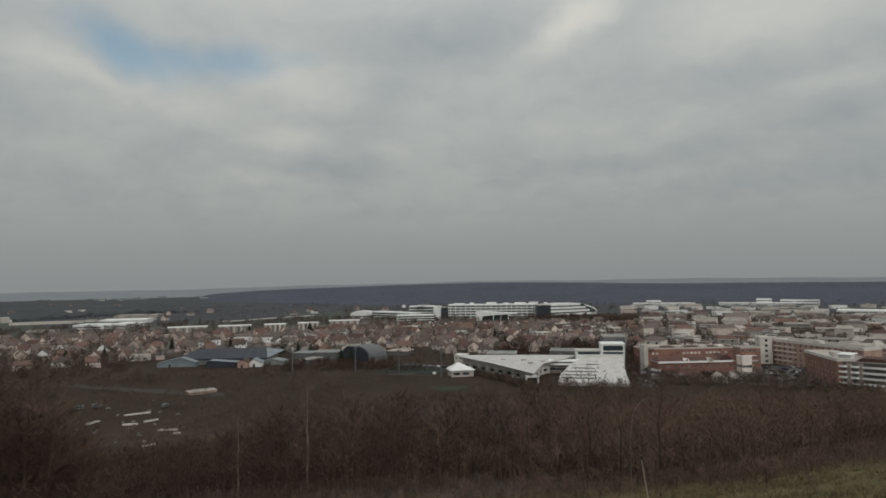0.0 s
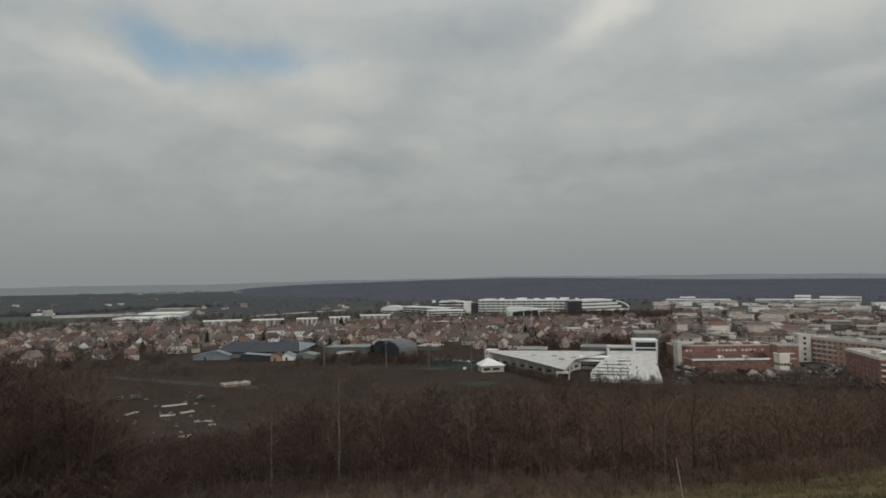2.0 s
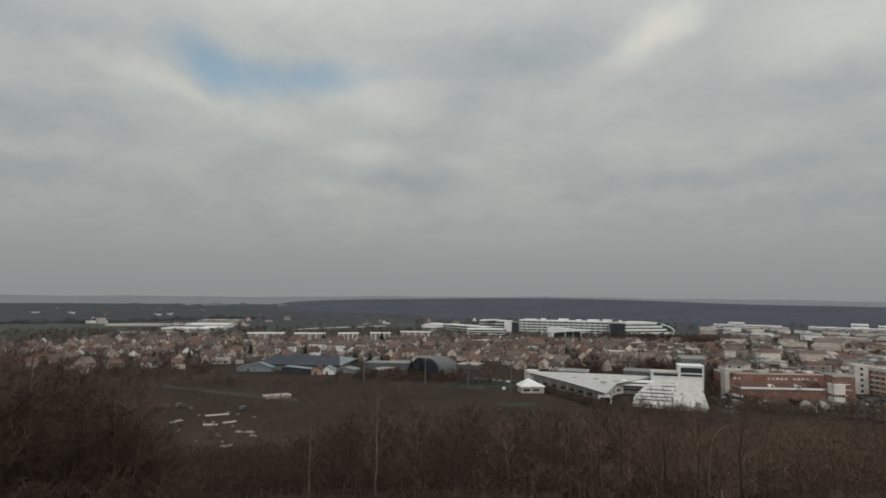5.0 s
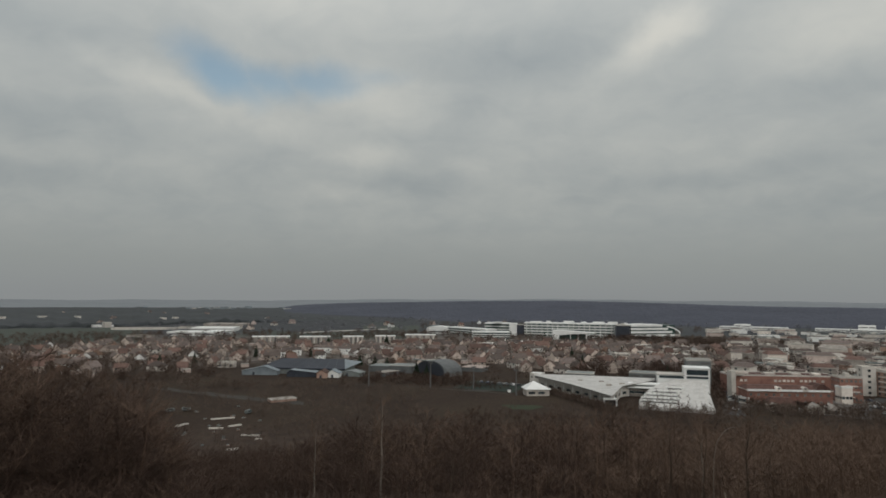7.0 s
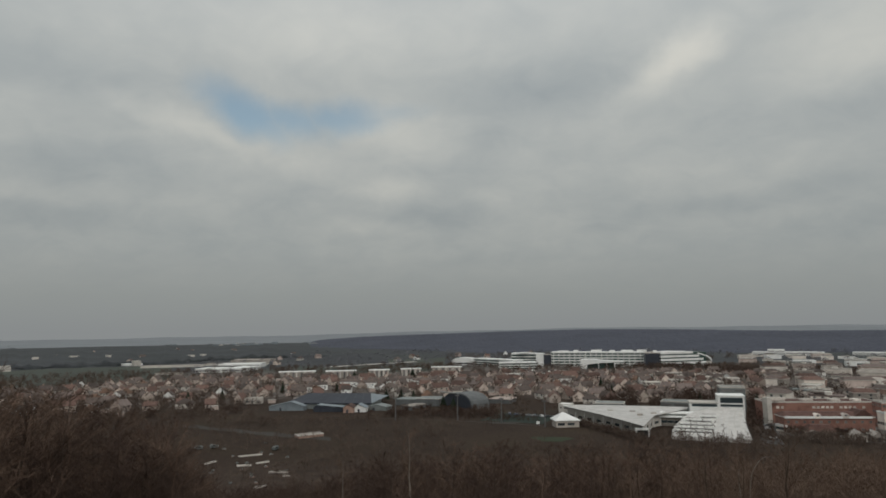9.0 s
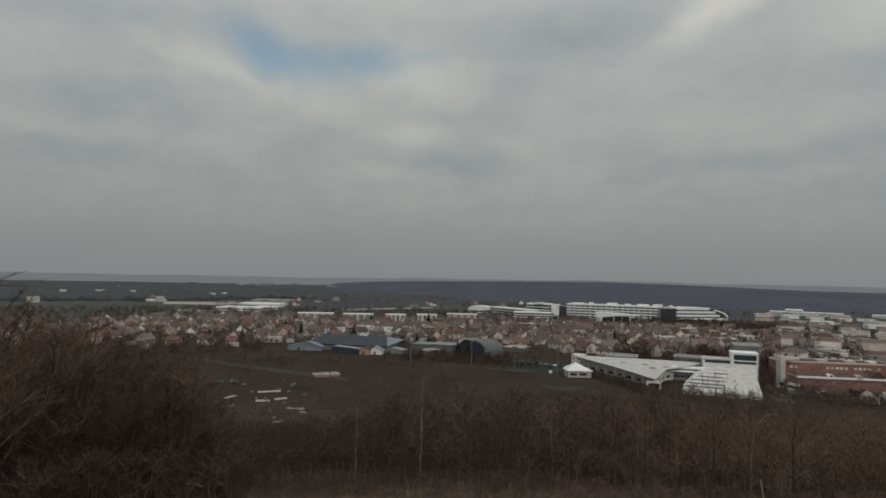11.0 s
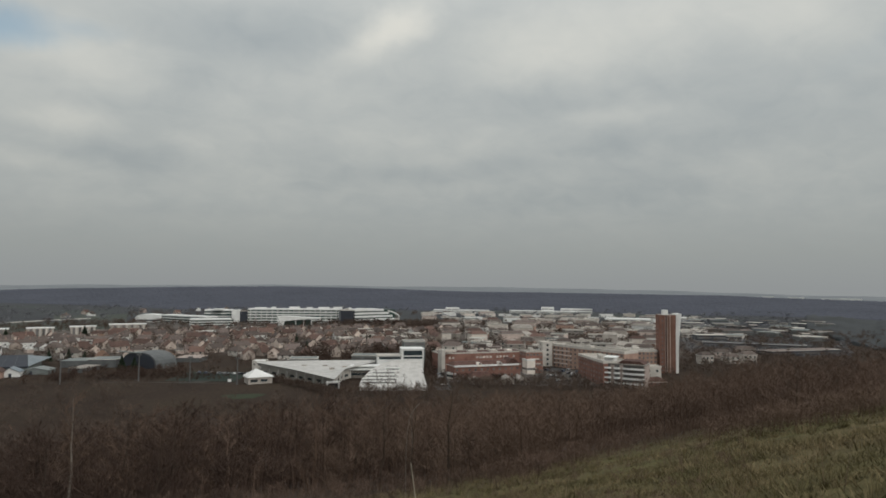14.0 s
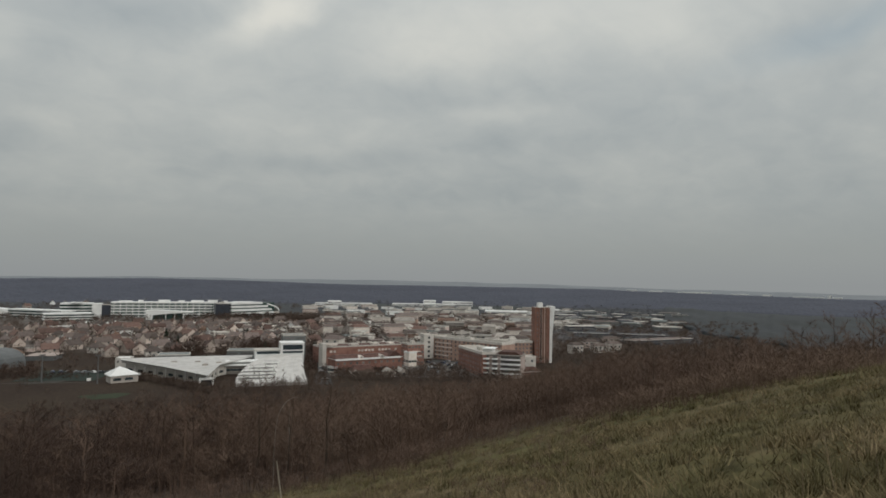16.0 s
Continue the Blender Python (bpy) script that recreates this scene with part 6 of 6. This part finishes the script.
    # works and sidings beyond the tower
    for k in range(64):
        az, d = 37.3 + 10.5 * rng.uniform() ** 1.3, rng.uniform(780, 1280)
        w = rng.uniform(9, 36)
        m, L = front((az, d), (az + math.degrees(w / d), d + w * rng.uniform(-0.6, 0.6)))
        wall = (M_PALE, M_GREYSHEET, M_GREYSHEET, M_DARK)[int(rng.integers(4))]
        roof = (M_PALE, M_GREYROOF, M_BLUEROOF, M_GREYSHEET, M_GREYTILE)[int(rng.integers(5))]
        flat_block("workshop", m, L, rng.uniform(12, 26), rng.uniform(3.5, 6.0), wall, roof, "low flat-roofed workshop by the railway yard", "workshop", 1, strips=True, hut=False, parapet=0.2, group="workshops")
    for a, b, d, h, wall in ((39.4, 40.3, 545, 9.5, M_CREAM), (41.2, 42.3, 560, 8.0, M_PALE), (42.5, 43.5, 570, 9.5, M_CREAM), (40.4, 41.6, 600, 7.5, M_PINK), (42.0, 43.4, 650, 7, M_PINK)):
        m, L = front((a, d), (b, d + 5))
        pitched_block("apartment_block", m, L, 9, h - 3, 2.8, wall, M_TILE2, "small tiled apartment house near the wood", 2, 3)
    m, L = front((44.6, 640), (49.2, 700))
    flat_block("goods_shed", m, L, 16, 4.5, M_DARK, M_GREYTILE, "long dark goods shed with a dull grey roof", "shed", 1, strips=True, hut=False, parapet=0.2)
    m, L = front((39.5, 720), (47.0, 730))
    flat_block("goods_shed", m, L, 14, 4.0, M_DARK, M_BLUEROOF, "long dark goods shed by the sidings", "shed", 1, strips=True, hut=False, parapet=0.2)
    # small pale buildings far out on the plain, most tinted blue for haze
    for k in range(26):
        az, d, w = rng.normal(-26, 3.0), rng.uniform(2500, 2860), rng.uniform(10, 34)
        m, L = front((az, d), (az + math.degrees(w / d), d))
        flat_block("distant_building", m, L, 14, rng.uniform(4, 11), M_PALEBLUE if rng.uniform() < 0.7 else M_PALE, M_PALEBLUE, "small building far out on the plain, paled for haze", "building", 1, hut=False, group="buildings on the horizon")
    for az, d, w in ((-43.7, 1240, 16), (-41.5, 1640, 7), (-39.2, 1650, 17), (-36.65, 1640, 7), (-34.75, 1270, 11), (-30.6, 1500, 9), (-29.65, 1530, 8)):
        m, L = front((az, d), (az + math.degrees(w / d), d + 4))
        flat_block("farm_building", m, L, 12, 8.6, M_PALE, M_PALE, "pale building standing in the far wood", "building", 2, hut=False, group="buildings in the far wood")
    m, L = front((58.95, 2400), (59.2, 2400))
    flat_block("distant_building", m, L, 10, 29.5, M_WHITE, M_WHITE, "small white building standing out on the horizon", "building", 1, hut=False)
    # white roofs far out on the horizon
    for k in range(10):
        az = 44.3 + k * 1.75 + rng.uniform(-0.9, 0.9)
        w = rng.uniform(25, 62)
        d = rng.uniform(2460, 2700)
        m, L = front((az, d), (az + math.degrees(w / d), d))
        flat_block("distant_hall", m, L, 20, interp(az, [(44, 32.5), (50, 27.5), (58, 20.0), (62, 18.5)]), M_WHITE, M_WHITE, "white hall on the horizon", "hall", 1, strips=False, hut=False, group="halls on the horizon")


build_right_town()


# ---- small things on the plain ----
def lamp_mast(az, d, h):
    x, y = pol(az, d)
    ob = thing("floodlight_mast", pose(x, y, 0, 0, 0, -az), "grey steel floodlight mast by the sports ground", "mast", "floodlight masts")
    bm = bmesh.new()
    bmesh.ops.create_cone(bm, cap_ends=True, segments=8, radius1=0.42, radius2=0.24, depth=h, matrix=Matrix.Translation((0, 0, h / 2)))
    part("pole", bm, M_METAL, ob)
    part("crossarm", boxes((-1.5, 1.5, -0.12, 0.12, h - 0.5, h - 0.2)), M_METAL, ob)
    for k in (-1.2, -0.4, 0.4, 1.2):
        part("lamp", boxes((k - 0.3, k + 0.3, -0.35, -0.12, h - 0.2, h + 0.35)), M_METAL, ob)


for az_, d_, h_ in ((-13.4, 432, 14.5), (-7.95, 428, 16), (-4.1, 415, 15), (-0.35, 398, 15.5)):
    lamp_mast(az_, d_, h_)


def build_yard():
    """A clearing with stacked pale pipes, sheets and old trailers."""
    rng = np.random.default_rng(8)
    for az, d, L, turn, name in ((-28.8, 319, 8, 78, "beam_stack"), (-25.6, 330, 11, 34, "beam_stack"), (-26.1, 307, 6, 14, "beam_stack"), (-24.6, 311, 6, 50, "beam_stack"),
                                 (-23.3, 288, 8, 2, "beam_stack"), (-24.75, 264, 4.5, 45, "beam_stack"), (-22.7, 280, 3, 5, "beam_stack")):
        x, y = pol(az, d)
        ob = thing(name, pose(x, y, 0, 0, 0, turn), "stack of long pale beams lying in the yard", "beams", "beam stacks")
        for k in range(3):
            part("beam", boxes((-L / 2 + rng.uniform(-0.5, 0.5), L / 2, -0.6 + k * 0.42, -0.25 + k * 0.42, 0.0, 0.4 + 0.1 * k)), M_PALE, ob)
    for az, d, turn in ((-29.7, 357, 40), (-28.5, 358, 15), (-23.6, 341, 80)):
        x, y = pol(az, d)
        ob = thing("trailer", pose(x, y, 0, 0, 0, turn), "weathered pale trailer standing in the yard", "trailer", "trailers")
        bm = boxes((-2.1, 2.1, -0.95, 0.95, 0.45, 2.0))
        bmesh.ops.bevel(bm, geom=bm.edges, offset=0.3, segments=2, affect="EDGES")
        part("body", bm, M_GREYSHEET, ob)
        part("window", boxes((-1.3, 1.0, -1.0, -0.9, 1.2, 1.7)), M_GLASS, ob)
        for sx in (-1, 1):
            for sy in (-1, 1):
                bm = bmesh.new()
                bmesh.ops.create_cone(bm, cap_ends=True, segments=12, radius1=0.34, radius2=0.34, depth=0.22)
                part("wheel", bm, M_TYRE, ob, at=pose(sx * 0.9, sy * 0.8, 0.34, 90, 0, 0))
    for k in range(18):
        az, d, L = rng.normal(-25.6, 1.9), rng.normal(308, 22), rng.uniform(0.8, 3.2)
        x, y = pol(az, d)
        ob = thing("scrap_heap", pose(x, y, float(gz(x, y)), 0, 0, float(rng.uniform(0, 180))), "small heap of grey scrap and boards in the yard", "scrap", "scrap heaps")
        part("board", boxes((-L / 2, L / 2, -0.3, 0.25, 0, 0.25)), (M_BROWNBRICK, M_GREYSHEET, M_GREYROOF)[k % 3], ob)
        part("block", boxes((-L / 3, L / 6, -0.5, 0.5, 0.25, 0.25 + rng.uniform(0.2, 0.5))), M_GREYSHEET, ob)
    m, L = front((-21.7, 372), (-19.6, 377))
    flat_block("shed", m, L, 7, 1.5, M_BROWNBRICK, M_GREYROOF, "low brick shed with a grey roof beside the scrub", "shed", 1, 0, hut=False, parapet=0.2)
    # lane beside the yard
    bm = bmesh.new()
    rows = []
    for k in range(13):
        az, d = -31 + k * 1.0, 445 - k * 10 + 0.25 * k * k
        rows.append((bm.verts.new((*pol(az, d), 0.06)), bm.verts.new((*pol(az, d + 13 + 3 * math.sin(k * 1.9)), 0.06))))
    for a, b in zip(rows, rows[1:]):
        bm.faces.new((a[0], b[0], b[1], a[1]))
    tagged(new("lane", done("lane", bm, M_EARTH)), "grey-brown earth lane past the yard", "road", kind="structure")
    # green fields and a pale road under the ridge
    for a, b, d0, d1 in ((-22, -9, 900, 1080), (-48, -32, 880, 1270), (-14, -9, 1100, 1300)):
        bm = bmesh.new()
        n = 10
        lo = [bm.verts.new((*pol(a + (b - a) * k / n, d0 + 12 * math.sin(k)), 0.05)) for k in range(n + 1)]
        hi = [bm.verts.new((*pol(a + (b - a) * k / n, d1 + 15 * math.cos(k * 1.3)), 0.05)) for k in range(n + 1)]
        for k in range(n):
            bm.faces.new((lo[k], lo[k + 1], hi[k + 1], hi[k]))
        tagged(new("field", done("field", bm, M_FIELD)), "dull green winter field", "field", kind="structure")
    bm = bmesh.new()
    rows = []
    for k in range(11):
        az, d = -19.5 + k * 0.8, 1040 + k * 12
        rows.append((bm.verts.new((*pol(az, d), 0.12)), bm.verts.new((*pol(az, d + 26), 0.12))))
    for a, b in zip(rows, rows[1:]):
        bm.faces.new((a[0], b[0], b[1], a[1]))
    tagged(new("road", done("road", bm, M_PALE)), "pale bare track across the green fields", "road", kind="structure")
    # path along the edge of the playing field, and a bare patch beside it
    bm = bmesh.new()
    rows = []
    for k in range(15):
        az, d = -14.6 + k * 1.03, 441 - k * 2.9
        rows.append((bm.verts.new((*pol(az, d), 0.07)), bm.verts.new((*pol(az, d + 1.7 + 0.8 * math.sin(k * 1.7)), 0.07))))
    for a, b in zip(rows, rows[1:]):
        bm.faces.new((a[0], b[0], b[1], a[1]))
    tagged(new("path", done("path", bm, M_EARTH)), "worn path along the playing field", "path", kind="structure")
    bm = bmesh.new()
    cx, cy = pol(-4.0, 414)
    bm.faces.new([bm.verts.new((cx + (10 + 2 * math.sin(3 * t)) * math.cos(t), cy + (5.5 + 1.5 * math.cos(2 * t)) * math.sin(t), 0.11)) for t in np.linspace(0, 6.283, 22, endpoint=False)])
    tagged(new("bare_patch", done("bare_patch", bm, M_EARTH)), "patch of bare sandy ground beside the court", "ground", kind="structure")
    bm = bmesh.new()
    cx, cy = pol(0.2, 356)
    bm.faces.new([bm.verts.new((cx + (10 + 3 * math.sin(3 * t)) * math.cos(t), cy + (9 + 2 * math.cos(2 * t)) * math.sin(t), 0.09)) for t in np.linspace(0, 6.283, 24, endpoint=False)])
    tagged(new("lawn", done("lawn", bm, M_LAWN)), "small dull green patch of lawn in the rough field", "lawn", kind="structure")
    x, y = pol(-0.95, 402)
    ob = thing("notice_board", pose(x, y, 0, 0, 0, 1), "small white notice board on two posts", "notice board")
    part("panel", boxes((-1.0, 1.0, -0.06, 0.06, 1.2, 2.8)), M_WHITE, ob)
    part("post", boxes((-0.9, -0.8, -0.05, 0.05, 0, 1.2)), M_METAL, ob)
    part("post", boxes((0.8, 0.9, -0.05, 0.05, 0, 1.2)), M_METAL, ob)
    # sports court
    m, L = front((-6.0, 425), (-0.6, 410))
    ob = tagged(new("sports_court", done("sports_court", boxes((0, L, 0, 40, 0.0, 0.08)), M_GREENCOURT)), "dark green sports court behind the masts", "sports court", kind="structure")
    ob.matrix_basis = m


build_yard()


def conifer(az, d, h, wide):
    rng = np.random.default_rng(int(d * 10 + h))
    x, y = pol(az, d)
    ob = thing("conifer", pose(x, y, 0), "dark evergreen conifer among the houses", "tree", "conifers")
    tr, cr = [], []
    limb(tr, np.zeros(3), np.array([0, 0, h * 0.95]), 0.25, 0.04)
    for k in range(260):
        f = rng.uniform(0.06, 1) ** 0.8
        t = rng.uniform(0, 6.283)
        r = wide * (1 - f) * rng.uniform(0.6, 1.1) + 0.15
        p = np.array([0, 0, f * h])
        v = np.array([math.cos(t) * r, math.sin(t) * r, -0.25 * r + rng.normal(0, 0.1)])
        twig(cr, p, v, 0.5 + 0.05 * h, rng)
    part("trunk", quick_tris("trunk", np.array(tr), M_BARK), None, ob)
    part("crown", quick_tris("crown", np.array(cr), M_EVERGREEN), None, ob)


for row in ((-30.65, 566, 11, 5.5), (-28.0, 600, 9, 4.2), (-23.1, 640, 11, 3.4), (-18.5, 640, 8, 3), (-14.2, 560, 8, 4.5), (-12.9, 552, 9, 5), (-11.8, 548, 8, 4), (5.4, 560, 11, 4), (4.5, 640, 11, 4), (8.7, 700, 9, 4),
            (-9.2, 490, 9, 5), (-8.3, 487, 8, 4.5), (-7.5, 492, 8.5, 4), (12.4, 520, 9, 5), (13.5, 500, 8, 4.5), (-17.0, 795, 10, 6), (-11.9, 800, 11, 7), (-1.2, 780, 9, 4), (10.9, 640, 10, 5), (16.6, 520, 10, 4.5)):
    conifer(*row)


def car_kind(paint, label):
    ob = thing("car", pose(0, 0, -500), label, "car", "parked cars")
    bm = bmesh.new()
    prism(bm, [(-2.1, 0.35), (2.1, 0.35), (2.15, 0.8), (1.2, 0.95), (0.6, 1.45), (-1.2, 1.48), (-1.9, 0.95), (-2.15, 0.85)], -0.85, 0.85)
    part("body", bm, paint, ob)
    part("windscreen", boxes((-1.15, 0.62, -0.87, 0.87, 0.98, 1.36)), M_GLASS, ob)
    for sx in (-1.3, 1.3):
        for sy in (-0.8, 0.8):
            bm = bmesh.new()
            bmesh.ops.create_cone(bm, cap_ends=True, segments=10, radius1=0.33, radius2=0.33, depth=0.2)
            part("wheel", bm, M_TYRE, ob, at=pose(sx, sy, 0.33, 90, 0, 0))
    return ob


def build_cars():
    rng = np.random.default_rng(3)
    kinds = [car_kind(p, w + " hatchback parked on the street") for p, w in zip(M_CARS, ("white", "grey", "black", "blue"))]
    spots = [(rng.uniform(25.8, 29.5), rng.uniform(408, 450)) for k in range(9)] + [(19.5 + k * 0.55, 402 + rng.uniform(-3, 4)) for k in range(11)] + [(26.6 + k * 0.45, 452 + rng.uniform(-12, 18)) for k in range(9)] + [(17.35 - 0.09 * k + rng.uniform(0, 0.3), 385 + k * 11) for k in range(8)] + [(-3.4 + k * 0.55, 452 - k * 2) for k in range(8)]
    for az, d in spots:
        x, y = pol(az, d)
        copy_thing(kinds[int(rng.integers(4))], pose(x, y, 0.05, 0, 0, float(rng.choice((20, 110)) + rng.normal(0, 5))))
    for ob in kinds:
        for o in (*ob.children_recursive, ob):
            bpy.data.objects.remove(o)
    bm = bmesh.new()
    n = 8
    lo = [bm.verts.new((*pol(17.6 + 13.4 * k / n, 396 + 4 * math.sin(k)), 0.03)) for k in range(n + 1)]
    hi = [bm.verts.new((*pol(17.6 + 13.4 * k / n, 452 + 3 * k), 0.03)) for k in range(n + 1)]
    for k in range(n):
        bm.faces.new((lo[k], lo[k + 1], hi[k + 1], hi[k]))
    tagged(new("pavement", done("pavement", bm, M_PAVING)), "worn grey paving and parking round the brick blocks", "pavement", kind="structure")
    # the street between the school and the brick blocks
    for n, a, b, w in (("road", (17.5, 368), (16.1, 640), 10), ("road", (26.9, 400), (27.6, 480), 10)):
        p, q = Vector((*pol(*a), 0)), Vector((*pol(*b), 0))
        v = (q - p).normalized()
        s = Vector((-v.y, v.x, 0)) * w / 2
        bm = bmesh.new()
        bm.faces.new([bm.verts.new(c + Vector((0, 0, 0.05))) for c in (p - s, q - s, q + s, p + s)])
        tagged(new(n, done(n, bm, M_ASPHALT)), "grey asphalt street between the blocks", "road", kind="structure")


build_cars()
